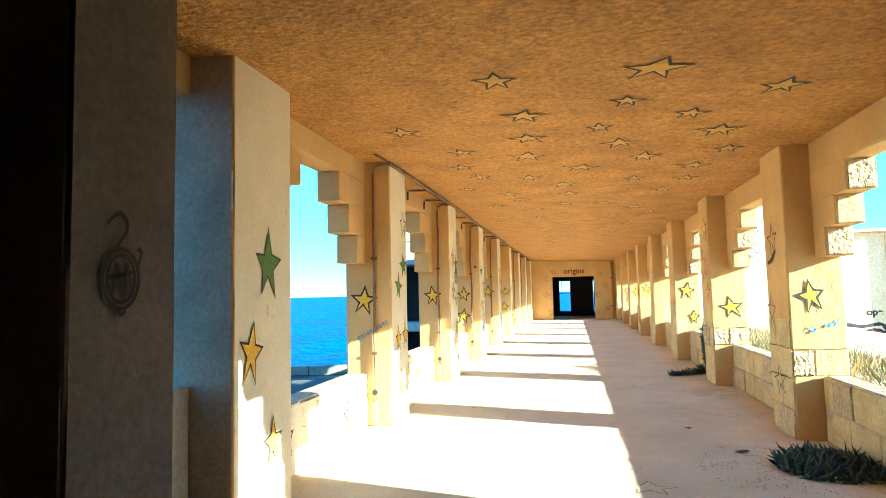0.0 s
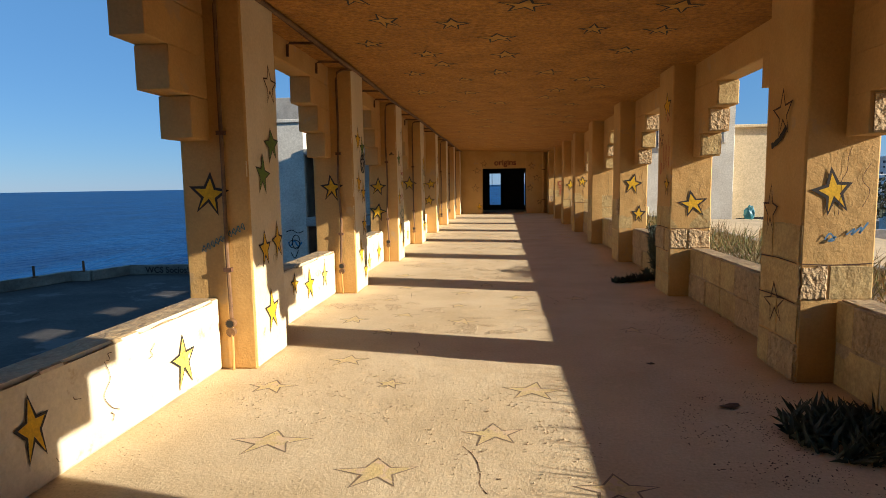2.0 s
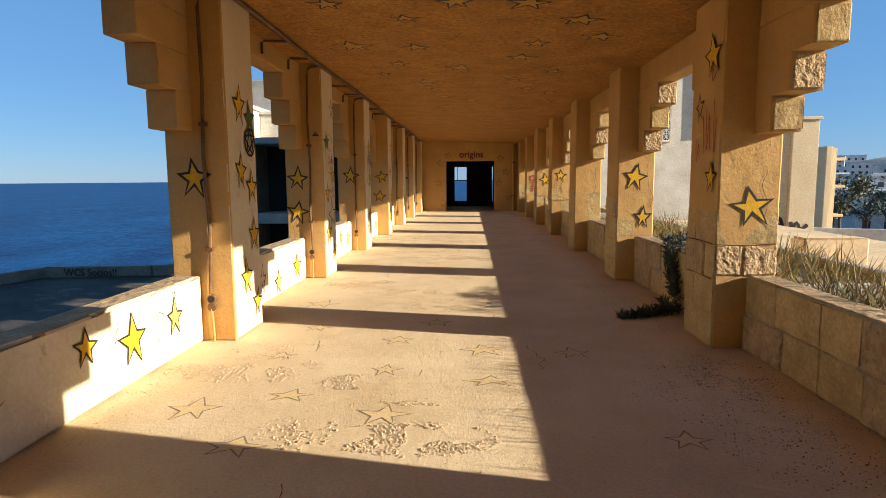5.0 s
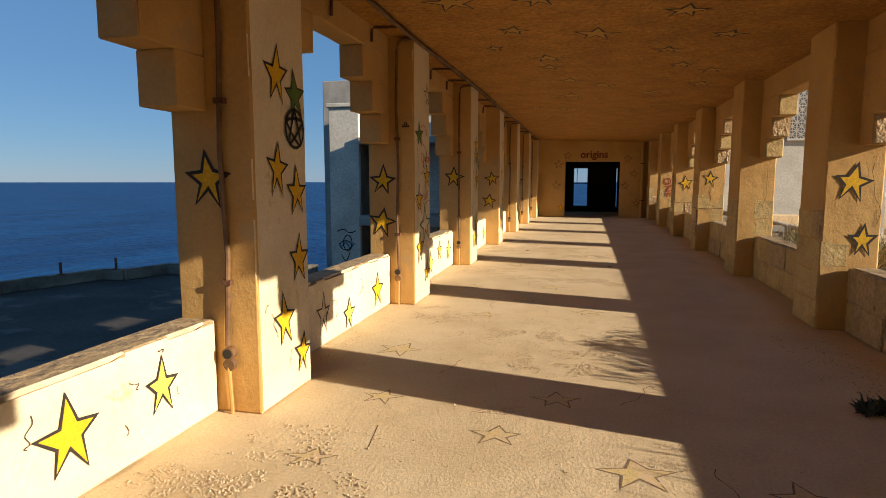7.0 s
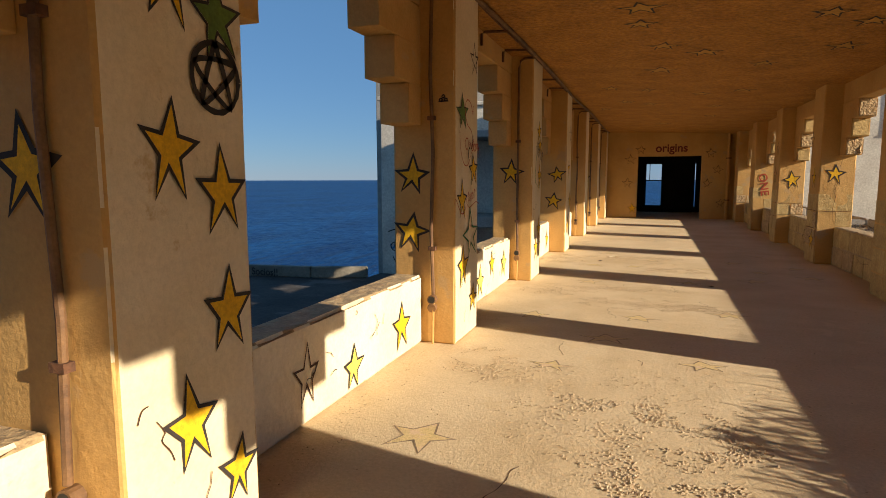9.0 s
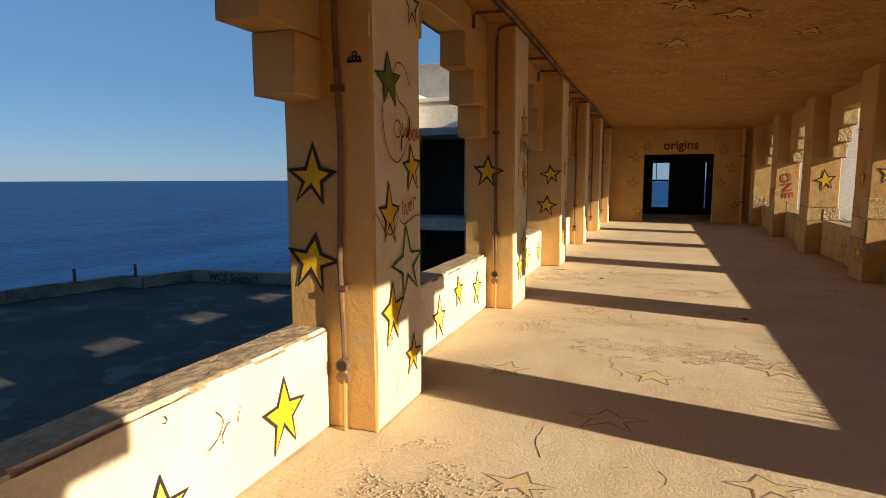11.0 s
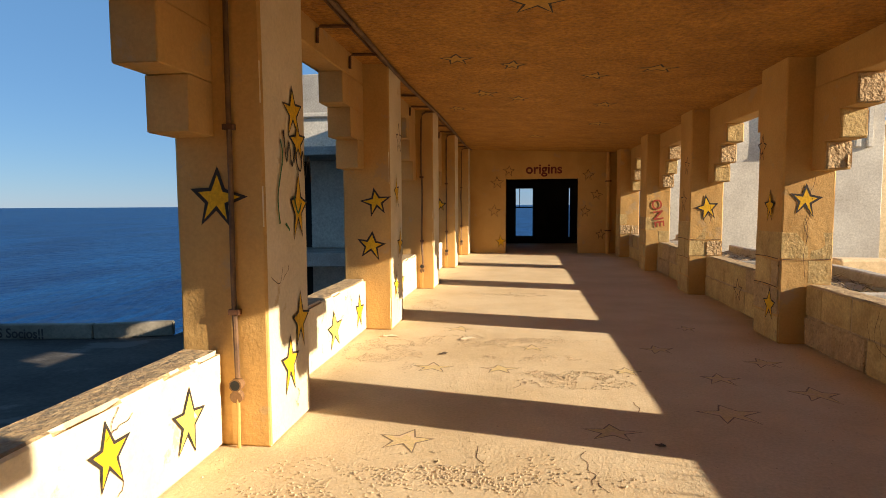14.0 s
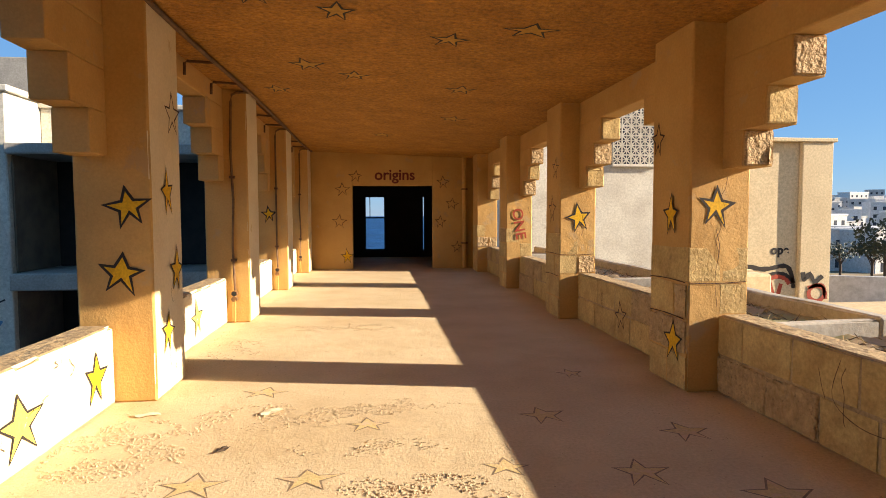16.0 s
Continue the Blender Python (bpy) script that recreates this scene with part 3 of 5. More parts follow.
def star_outline(w, h, flip):
    tilt = radians(star_rng.uniform(-9, 9))
    ca, sa = math.cos(tilt), math.sin(tilt)
    pts = []
    for a, b in zip(TIPS, DIPS):
        for (x, y), j in ((a, 0.05), (b, 0.02)):
            x, y = x + star_rng.uniform(-j, j), y + star_rng.uniform(-j, j)
            x, y = x * w, y * h * (-1 if flip else 1)
            pts.append(Vector((x * ca - y * sa, x * sa + y * ca)))
    return pts


def inset(pts, d):
    out, n = [], len(pts)
    area = sum(pts[i].x * pts[(i + 1) % n].y - pts[(i + 1) % n].x * pts[i].y for i in range(n))
    for i in range(n):
        a, b, c = pts[i - 1], pts[i], pts[(i + 1) % n]
        e1, e2 = (b - a).normalized(), (c - b).normalized()
        n1, n2 = Vector((-e1.y, e1.x)), Vector((-e2.y, e2.x))
        if area < 0:
            n1, n2 = -n1, -n2
        m = n1 + n2
        k = d / max(0.30, (1 + n1.dot(n2)))
        out.append(b + m * k)
    return out


STYLE = {"y": (M_LINE, M_YELLOW, 0.014), "g": (M_LINE, M_GREEN, 0.011), "o": (M_THIN, None, 0.013), "G": (M_GLINE, None, 0.018),
         "c": (M_LINE, M_CFILL, 0.021), "f": (M_FLINE, M_FFILL, 0.011)}
STAR_LABEL = {"y": "yellow painted star with a black outline", "g": "olive green painted star with a dark outline", "o": "star drawn in thin brown outline",
              "G": "star sprayed in green outline", "c": "ochre star drawn on the rough ceiling", "f": "faded star painted on the worn floor"}


def paint_stars(surface, rows):
    for u, v, w, h, style in rows:
        line, fill, width = STYLE[style]
        if surface == "Wp":
            fill = M_PALE if star_rng.random() < 0.35 else fill
        if len(surface) == 3 and style == "y":
            width = 0.020
        off = OFF.get(surface, 0.0145 if surface in ("Ei", "Ep") else 0.0055)
        if surface in ("Wi", "Ei"):       # keep each star on its pier
            edge = max(y for y in (PIERS_W if surface == "Wi" else PIERS_E) if y < u)
            w *= 0.92
            u = max(edge + 0.5 * w + 0.02, min(u, edge + (0.63 if surface == "Wi" else 0.60) - 0.5 * w - 0.02))
        pts = star_outline(w, h, surface == "C")
        inner = inset(pts, width * 0.6)
        pts = inset(pts, -width * 0.4)
        bm = bmesh.new()
        a = [bm.verts.new(on(surface, u + p.x, v + p.y, off)) for p in pts]
        b = [bm.verts.new(on(surface, u + p.x, v + p.y, off)) for p in inner]
        for i in range(10):
            j = (i + 1) % 10
            bm.faces.new((a[i], a[j], b[j], b[i]))
        root = tagged(link("painted_star", bm, line), STAR_LABEL[style] + {"C": "", "F": "", "Wp": " on the parapet", "N": " on the end wall", "Ep": " on the parapet"}.get(surface, " on a pier"),
                      "painting", "painted stars")
        if fill:
            bm = bmesh.new()
            mid = bm.verts.new(on(surface, u, v - 0.02 * h, off + 0.0005))
            ring = [bm.verts.new(on(surface, u + p.x, v + p.y, off + 0.0005)) for p in inner]
            for i in range(10):
                bm.faces.new((mid, ring[i], ring[(i + 1) % 10]))
            part("fill", bm, fill, root)


paint_stars("Wi", [
    (3.31, 1.60, 0.35, 0.41, "g"), (3.11, 1.06, 0.30, 0.39, "y"), (3.37, 0.48, 0.23, 0.30, "y"), (6.53, 2.18, 0.28, 0.30, "o"),
    (6.21, 1.47, 0.28, 0.28, "g"), (6.60, 1.71, 0.31, 0.26, "g"), (6.19, 0.90, 0.23, 0.29, "y"), (6.52, 0.93, 0.23, 0.31, "y"),
    (6.27, 0.39, 0.28, 0.33, "y"), (9.35, 1.95, 0.29, 0.32, "y"), (9.70, 1.86, 0.27, 0.30, "g"), (9.33, 1.41, 0.25, 0.31, "y"),
    (9.67, 1.27, 0.27, 0.29, "y"), (9.65, 0.85, 0.27, 0.30, "y"), (9.36, 0.50, 0.25, 0.32, "y"), (9.64, 0.24, 0.22, 0.26, "y")])
paint_stars("Wi", [
    (12.73, 2.28, 0.23, 0.24, "o"), (12.39, 1.83, 0.33, 0.27, "g"), (12.74, 1.39, 0.27, 0.26, "y"), (12.38, 1.14, 0.25, 0.32, "y"),
    (12.65, 0.85, 0.43, 0.40, "G"), (12.41, 0.61, 0.30, 0.35, "y"), (12.69, 0.30, 0.26, 0.23, "y"), (15.76, 1.91, 0.30, 0.28, "y"),
    (16.08, 1.74, 0.26, 0.24, "y"), (15.88, 1.34, 0.29, 0.41, "y"), (15.97, 0.64, 0.30, 0.34, "y"), (15.63, 0.41, 0.27, 0.33, "y"),
    (18.99, 2.08, 0.33, 0.31, "o"), (18.78, 1.49, 0.26, 0.34, "y"), (19.03, 0.90, 0.30, 0.34, "y"), (18.72, 0.46, 0.26, 0.30, "y")])
paint_stars("Wp", [
    (4.11, 0.31, 0.20, 0.31, "y"), (5.40, 0.24, 0.27, 0.34, "y"), (7.57, 0.38, 0.22, 0.21, "y"), (8.05, 0.30, 0.30, 0.33, "y"),
    (8.61, 0.32, 0.23, 0.27, "y"), (10.50, 0.27, 0.24, 0.32, "o"), (11.03, 0.16, 0.25, 0.28, "y"), (11.78, 0.245, 0.30, 0.34, "y"),
    (13.91, 0.22, 0.30, 0.33, "y"), (14.40, 0.35, 0.23, 0.28, "y"), (14.98, 0.28, 0.28, 0.33, "y"), (17.35, 0.24, 0.39, 0.33, "y"),
    (18.18, 0.26, 0.31, 0.34, "y"), (20.37, 0.28, 0.36, 0.34, "y")])
paint_stars("Wf0", [
    (-1.89, 1.33, 0.28, 0.30, "y"), (-1.97, 2.45, 0.18, 0.37, "o")])
paint_stars("Wf1", [
    (-1.875, 1.35, 0.27, 0.31, "y"), (-1.96, 2.42, 0.19, 0.33, "o")])
paint_stars("Wf2", [
    (-1.94, 1.34, 0.28, 0.29, "y"), (-1.95, 0.90, 0.29, 0.28, "y"), (-2.00, 2.18, 0.11, 0.20, "o")])
paint_stars("Wf3", [
    (-1.86, 1.39, 0.29, 0.30, "y"), (-1.94, 2.39, 0.14, 0.34, "o")])
paint_stars("Wf4", [
    (-1.74, 1.38, 0.30, 0.27, "y"), (-1.80, 0.92, 0.30, 0.28, "y")])
paint_stars("Wf6", [
    (-1.90, 1.33, 0.24, 0.27, "y")])
paint_stars("Ef1", [
    (2.38, 1.29, 0.23, 0.30, "y")])
paint_stars("Ei", [
    (6.13, 1.83, 0.28, 0.30, "o"), (6.26, 1.15, 0.23, 0.33, "o"), (6.14, 0.50, 0.34, 0.27, "o"), (9.06, 2.24, 0.33, 0.31, "y"),
    (9.03, 1.32, 0.23, 0.25, "y"), (9.31, 1.87, 0.18, 0.23, "o"), (18.73, 1.90, 0.22, 0.25, "o"), (18.47, 1.31, 0.25, 0.30, "y"),
    (18.41, 0.36, 0.31, 0.30, "y"), (21.33, 1.89, 0.28, 0.26, "o"), (21.60, 1.38, 0.30, 0.36, "o")])
paint_stars("Ef2", [
    (2.45, 1.10, 0.31, 0.29, "y")])
paint_stars("Ef3", [
    (2.42, 1.33, 0.29, 0.32, "y"), (2.52, 0.82, 0.22, 0.28, "y")])
paint_stars("Ef5", [
    (2.40, 1.37, 0.27, 0.28, "y")])
paint_stars("Ef6", [
    (2.44, 1.27, 0.31, 0.33, "y")])
paint_stars("Ep", [
    (19.97, 0.27, 0.29, 0.28, "o")])
paint_stars("N", [
    (-0.55, 2.23, 0.31, 0.27, "o"), (-0.87, 1.92, 0.36, 0.29, "o"), (-0.95, 1.15, 0.32, 0.32, "o"), (-0.77, 0.32, 0.29, 0.34, "y"),
    (1.54, 2.10, 0.30, 0.30, "o"), (1.76, 1.57, 0.33, 0.26, "o"), (1.47, 1.14, 0.25, 0.30, "o"), (1.88, 0.52, 0.25, 0.26, "o")])
paint_stars("C", [
    (-0.15, 3.62, 0.28, 0.32, "c"), (0.84, 3.57, 0.41, 0.36, "c"), (1.68, 4.03, 0.29, 0.32, "c"), (0.72, 4.19, 0.25, 0.24, "c"),
    (-0.03, 4.44, 0.35, 0.31, "c"), (1.22, 4.58, 0.25, 0.26, "c"), (0.56, 4.88, 0.23, 0.27, "c"), (1.54, 5.12, 0.36, 0.36, "c"),
    (-1.10, 4.77, 0.30, 0.32, "c"), (-0.05, 5.15, 0.34, 0.30, "c"), (0.76, 5.45, 0.35, 0.35, "c"), (1.77, 5.83, 0.26, 0.32, "c"),
    (1.04, 6.06, 0.30, 0.43, "c"), (-0.11, 5.87, 0.40, 0.42, "c"), (-0.73, 5.60, 0.28, 0.27, "c"), (0.44, 6.52, 0.40, 0.34, "c")])
paint_stars("C", [
    (1.61, 6.59, 0.37, 0.34, "c"), (-0.86, 6.32, 0.28, 0.31, "c"), (-0.74, 6.94, 0.26, 0.41, "c"), (-0.17, 7.05, 0.28, 0.37, "c"),
    (1.06, 7.26, 0.25, 0.34, "c"), (-0.94, 11.06, 0.46, 0.46, "c"), (-0.24, 9.86, 0.28, 0.21, "c"), (-0.24, 11.06, 0.36, 0.33, "c"),
    (1.32, 9.82, 0.40, 0.35, "c"), (1.62, 10.43, 0.40, 0.35, "c"), (1.04, 10.77, 0.27, 0.34, "c"), (0.93, 11.50, 0.36, 0.37, "c"),
    (0.23, 12.23, 0.40, 0.43, "c"), (-0.55, 12.04, 0.29, 0.29, "c"), (-0.85, 12.82, 0.20, 0.29, "c"), (-0.31, 13.40, 0.41, 0.37, "c")])
paint_stars("C", [
    (1.43, 12.35, 0.30, 0.28, "c"), (0.97, 13.01, 0.31, 0.29, "c"), (0.35, 15.44, 0.40, 0.39, "c"), (-0.11, 16.57, 0.47, 0.46, "c"),
    (1.07, 16.24, 0.35, 0.33, "c"), (-0.31, 18.50, 0.26, 0.38, "c"), (-0.86, 18.24, 0.34, 0.41, "c"), (0.56, 19.02, 0.30, 0.34, "c"),
    (1.14, 18.65, 0.42, 0.32, "c"), (-0.70, 20.11, 0.35, 0.43, "c"), (-0.26, 20.46, 0.30, 0.35, "c")])
paint_stars("C", [
    (-0.32, 13.97, 0.30, 0.34, "c"), (-0.10, 15.01, 0.34, 0.38, "c"), (1.23, 13.87, 0.32, 0.36, "c"), (1.63, 14.25, 0.34, 0.34, "c"),
    (1.69, 15.33, 0.36, 0.40, "c"), (-1.18, 21.37, 0.30, 0.38, "c"), (0.91, 20.89, 0.36, 0.40, "c"), (0.06, 25.00, 0.42, 0.46, "c"),
    (-1.05, 7.79, 0.28, 0.30, "c"), (0.22, 7.56, 0.38, 0.34, "c"), (0.30, 8.31, 0.32, 0.36, "c"), (-0.53, 8.27, 0.32, 0.34, "c"),
    (-0.43, 8.83, 0.34, 0.34, "c"), (-0.85, 9.45, 0.28, 0.32, "c"), (0.22, 9.33, 0.30, 0.36, "c"), (0.82, 9.33, 0.38, 0.36, "c"),
    (1.50, 8.12, 0.32, 0.36, "c"), (1.65, 7.31, 0.30, 0.32, "c"), (1.06, 22.90, 0.36, 0.42, "c")])
paint_stars("F", [
    (-1.00, 4.72, 0.42, 0.30, "f"), (-0.35, 4.41, 0.40, 0.31, "f"), (0.20, 4.89, 0.35, 0.28, "f"), (0.45, 5.59, 0.39, 0.33, "f"),
    (0.76, 4.32, 0.40, 0.28, "f"), (-1.34, 5.59, 0.35, 0.25, "f"), (-0.53, 5.68, 0.22, 0.18, "f"), (-0.96, 6.22, 0.32, 0.27, "f"),
    (-1.27, 7.62, 0.31, 0.34, "f"), (-0.15, 7.56, 0.30, 0.28, "f"), (-0.84, 7.14, 0.33, 0.23, "f"), (-0.77, 7.85, 0.30, 0.20, "f"),
    (0.48, 8.14, 0.36, 0.21, "f"), (1.12, 8.79, 0.27, 0.27, "f"), (-1.02, 9.53, 0.26, 0.23, "f"), (1.44, 7.27, 0.24, 0.22, "f")])
paint_stars("F", [
    (-0.25, 8.36, 0.23, 0.24, "f"), (-0.25, 9.13, 0.28, 0.25, "f"), (-1.09, 8.67, 0.26, 0.18, "f"), (0.44, 8.86, 0.35, 0.30, "f"),
    (0.03, 9.72, 0.32, 0.24, "f"), (-1.24, 10.56, 0.39, 0.34, "f"), (-1.21, 13.48, 0.35, 0.31, "f"), (-0.48, 12.80, 0.41, 0.30, "f"),
    (-0.24, 13.63, 0.36, 0.28, "f"), (-0.79, 11.94, 0.33, 0.22, "f"), (0.22, 12.26, 0.35, 0.24, "f"), (-0.87, 15.54, 0.34, 0.31, "f"),
    (0.57, 14.02, 0.38, 0.28, "f"), (0.32, 15.79, 0.35, 0.26, "f"), (1.11, 16.19, 0.38, 0.35, "f"), (1.84, 16.66, 0.34, 0.37, "f")])
paint_stars("F", [
    (1.29, 16.98, 0.28, 0.30, "f"), (-0.39, 17.08, 0.34, 0.25, "f"), (-0.11, 17.83, 0.28, 0.23, "f"), (1.80, 17.49, 0.29, 0.30, "f"),
    (1.03, 17.88, 0.30, 0.31, "f"), (0.62, 17.11, 0.26, 0.21, "f"), (-0.94, 17.07, 0.36, 0.28, "f"), (1.53, 18.85, 0.21, 0.27, "f"),
    (-0.87, 18.60, 0.33, 0.24, "f")])


def stroke(name, surface, lines, width, mat, label, off=0.0095):
    """Painted lines: each a smooth run through a few points on the surface."""
    bm = bmesh.new()
    for ctrl in lines:
        pts = [Vector(p) for p in ctrl]
        run = []
        for i in range(len(pts) - 1):
            p0, p1, p2, p3 = pts[max(0, i - 1)], pts[i], pts[i + 1], pts[min(len(pts) - 1, i + 2)]
            for k in range(5):
                t = k / 5
                run.append(0.5 * (2 * p1 + (p2 - p0) * t + (2 * p0 - 5 * p1 + 4 * p2 - p3) * t * t + (3 * p1 - p0 - 3 * p2 + p3) * t * t * t))
        run.append(pts[-1])
        last = None
        for i, p in enumerate(run):
            d = (run[min(i + 1, len(run) - 1)] - run[max(i - 1, 0)])
            d = d.normalized() if d.length > 1e-9 else Vector((1, 0))
            s = Vector((-d.y, d.x)) * width * 0.5 * (0.8 + 0.4 * noise.noise(Vector((p.x * 30, p.y * 30, 0))))
            pair = [bm.verts.new(on(surface, *(p + s), off)), bm.verts.new(on(surface, *(p - s), off))]
            if last:
                bm.faces.new((last[0], last[1], pair[1], pair[0]))
            last = pair
    return tagged(link(name, bm, mat), label, "graffiti")


def loop(cx, cy, rx, ry, n=9, a0=0.0, a1=360.0):
    return [(cx + rx * math.cos(radians(a0 + (a1 - a0) * i / n)), cy + ry * math.sin(radians(a0 + (a1 - a0) * i / n))) for i in range(n + 1)]


# looping red scrawl round two words on a pier
stroke("graffiti_scrawl", "Wi", [
    [(12.30, 1.68), (12.33, 1.52), (12.42, 1.42), (12.52, 1.42), (12.62, 1.52), (12.66, 1.62), (12.60, 1.70), (12.50, 1.74), (12.44, 1.86), (12.50, 1.93), (12.60, 1.91), (12.66, 1.83), (12.67, 1.90)],
    [(12.17, 1.11), (12.20, 1.15), (12.28, 1.08), (12.35, 1.03), (12.44, 1.05), (12.50, 1.18)],
    [(12.50, 1.10), (12.56, 1.07), (12.66, 1.09), (12.76, 1.11), (12.85, 1.09)]], 0.010, M_RED, "looping red sprayed scrawl on an ochre pier")
stroke("graffiti_word", "Wi", [
    loop(12.49, 1.585, 0.045, 0.045), [(12.55, 1.62), (12.57, 1.55), (12.60, 1.60), (12.62, 1.56)], loop(12.65, 1.565, 0.025, 0.03), [(12.68, 1.64), (12.68, 1.54)], loop(12.72, 1.565, 0.025, 0.03),
    [(12.75, 1.54), (12.76, 1.60), (12.78, 1.55), (12.80, 1.60), (12.82, 1.55), (12.84, 1.58), (12.82, 1.48)]], 0.011, M_RED, "red hand-written word sprayed on an ochre pier")
stroke("graffiti_word", "Wi", [
    [(12.54, 1.20), (12.54, 1.12)], [(12.57, 1.12), (12.58, 1.18), (12.61, 1.12), (12.63, 1.19)], loop(12.66, 1.165, 0.018, 0.025), [(12.70, 1.14), (12.71, 1.21), (12.74, 1.20)]],
       0.011, M_RED, "short red hand-written word sprayed on an ochre pier")
stroke("graffiti_mark", "Wi", [[(12.66, 1.66), (12.64, 1.57), (12.60, 1.55)], [(12.57, 1.56), (12.54, 1.53), (12.54, 1.47)]], 0.022, M_LINE, "black sprayed dashes over a red word")
stroke("graffiti_pentagram", "Wi", [loop(9.55, 1.65, 0.115, 0.115, 14), [(9.55, 1.77), (9.48, 1.56), (9.65, 1.70), (9.45, 1.69), (9.62, 1.55), (9.55, 1.77)]], 0.027, M_LINE, "black five-pointed star in a circle sprayed on a pier")
stroke("graffiti_mark", "Wf2", [loop(-1.70, 1.90, 0.012, 0.010), loop(-1.66, 1.90, 0.012, 0.010), loop(-1.68, 1.925, 0.011, 0.011), [(-1.72, 1.89), (-1.64, 1.89)]], 0.013, M_LINE, "small black stencilled clover on a pier")
stroke("graffiti_scribble", "Wi", [
    [(15.52, 1.24), (15.50, 1.40), (15.58, 1.62), (15.55, 1.72)], [(15.60, 1.24), (15.66, 1.20)], [(15.74, 1.40), (15.80, 1.30), (15.86, 1.36)]], 0.02, M_GLINE, "green sprayed scribble on a pier")
stroke("graffiti_scribble", "Wi", [
    [(15.60, 1.78), (15.64, 1.60), (15.68, 1.72), (15.72, 1.58), (15.78, 1.70), (15.80, 1.60), (15.86, 1.56), (15.90, 1.68), (15.94, 1.52), (16.0, 1.66), (16.04, 1.50)]], 0.02, M_LINE, "black sprayed scribble on a pier")
stroke("graffiti_tag", "Wf0", [
    [(-1.97 + 0.034 * i, 0.90 + 0.018 * i), (-1.955 + 0.034 * i, 0.945 + 0.018 * i), (-1.94 + 0.034 * i, 0.90 + 0.018 * i), (-1.965 + 0.034 * i, 0.92 + 0.018 * i)] for i in range(10)], 0.008, M_TEAL, "small teal marker tag slanting up a pier")
stroke("graffiti_scrawl", "Ei", [
    [(9.38, 1.62), (9.36, 1.44), (9.32, 1.58), (9.30, 1.46)], [(9.24, 1.80), (9.22, 1.50)], [(9.18, 1.85), (9.16, 1.52), (9.12, 1.80), (9.10, 1.52)], [(9.04, 1.90), (9.02, 1.50), (8.98, 1.76)],
    [(9.10, 2.05), (9.06, 2.22), (9.02, 2.12), (9.08, 2.04)]], 0.016, M_RED, "tall thin dark red scrawl on a stone pier")
stroke("graffiti_dash", "Ei", [[(6.30, 1.60), (6.18, 1.64), (6.08, 1.72)]], 0.05, M_LINE, "black sprayed dash on a stone pier")
stroke("graffiti_tag", "Ef1", [[(2.34, 0.97), (2.37, 1.01), (2.40, 0.97), (2.36, 0.96), (2.41, 0.99)], [(2.47, 1.0), (2.52, 1.04), (2.50, 1.0), (2.56, 1.05), (2.55, 1.01), (2.60, 1.08)]], 0.014, M_BLUE, "faded blue tag on limestone")
stroke("graffiti_tag", "Wi", [[(2.183, 1.88), (2.203, 1.96), (2.235, 1.96), (2.242, 1.75), (2.25, 1.93), (2.281, 1.97), (2.313, 1.91), (2.328, 1.72), (2.312, 1.53), (2.268, 1.445), (2.221, 1.445),
    (2.199, 1.51), (2.212, 1.57), (2.208, 1.69), (2.183, 1.73)]], 0.016, M_LINE, "black sprayed looping tag on a wall stub")
stroke("graffiti_swan", "S", [
    [(1.10, 1.575), (1.115, 1.59), (1.14, 1.605), (1.165, 1.59), (1.165, 1.56), (1.145, 1.535), (1.13, 1.51)], loop(1.15, 1.44, 0.062, 0.075, 14), loop(1.15, 1.44, 0.048, 0.06, 14),
    [(1.10, 1.44), (1.20, 1.46)], [(1.12, 1.40), (1.13, 1.48), (1.15, 1.41)], [(1.16, 1.40), (1.165, 1.48), (1.185, 1.42)], [(1.21, 1.48), (1.22, 1.51), (1.205, 1.52)], [(1.14, 1.365), (1.15, 1.35), (1.165, 1.36)]],
       0.014, M_LINE, "black stencil of a long-necked bird on a door reveal")


def writing(name, text, surface, u, v, size, mat, label, spin=0.0, side="y"):
    cu = bpy.data.curves.new(name, "FONT")
    cu.body, cu.size, cu.extrude, cu.align_x, cu.align_y = text, size, 0.001, "CENTER", "CENTER"
    cu.offset = 0.003 if size < 0.3 else 0.008 if size < 0.5 else 0.02
    cu.materials.append(mat)
    ob = tagged(new(name, cu), label, "graffiti")
    p = on(surface, u, v, 0.011)
    ob.matrix_world = pose(p.x, p.y, p.z, 90, 0, 0) @ pose(0, 0, 0, 0, 0, spin)
    return ob


writing("graffiti_lettering", "origins", "N", 0.38, 2.25, 0.36, M_MAROON, "dark red lettering over the doorway")
writing("graffiti_lettering", "ONE", "Ef7", 2.42, 1.14, 0.26, M_RED, "red sprayed letters running down a stone pier", spin=-82)
writing("graffiti_lettering", "WCS Socios!!", "T", -15.3, -2.43, 0.40, M_LINE, "dark hand-painted lettering on the terrace parapet")
writing("graffiti_lettering", "ope", "B", 10.20, 0.36, 0.52, M_LINE, "black sprayed tag on a cream wall")
stroke("graffiti_mural", "B", [loop(10.15, -0.62, 0.35, 0.30, 10, 20, 230), [(9.9, -0.3), (10.1, -0.9), (10.25, -0.5)], loop(11.15, -0.75, 0.22, 0.2, 9), [(10.9, -0.6), (11.3, -0.55), (11.4, -0.9)]], 0.13, M_RED, "red and white sprayed letters on a cream wall", off=0.02)
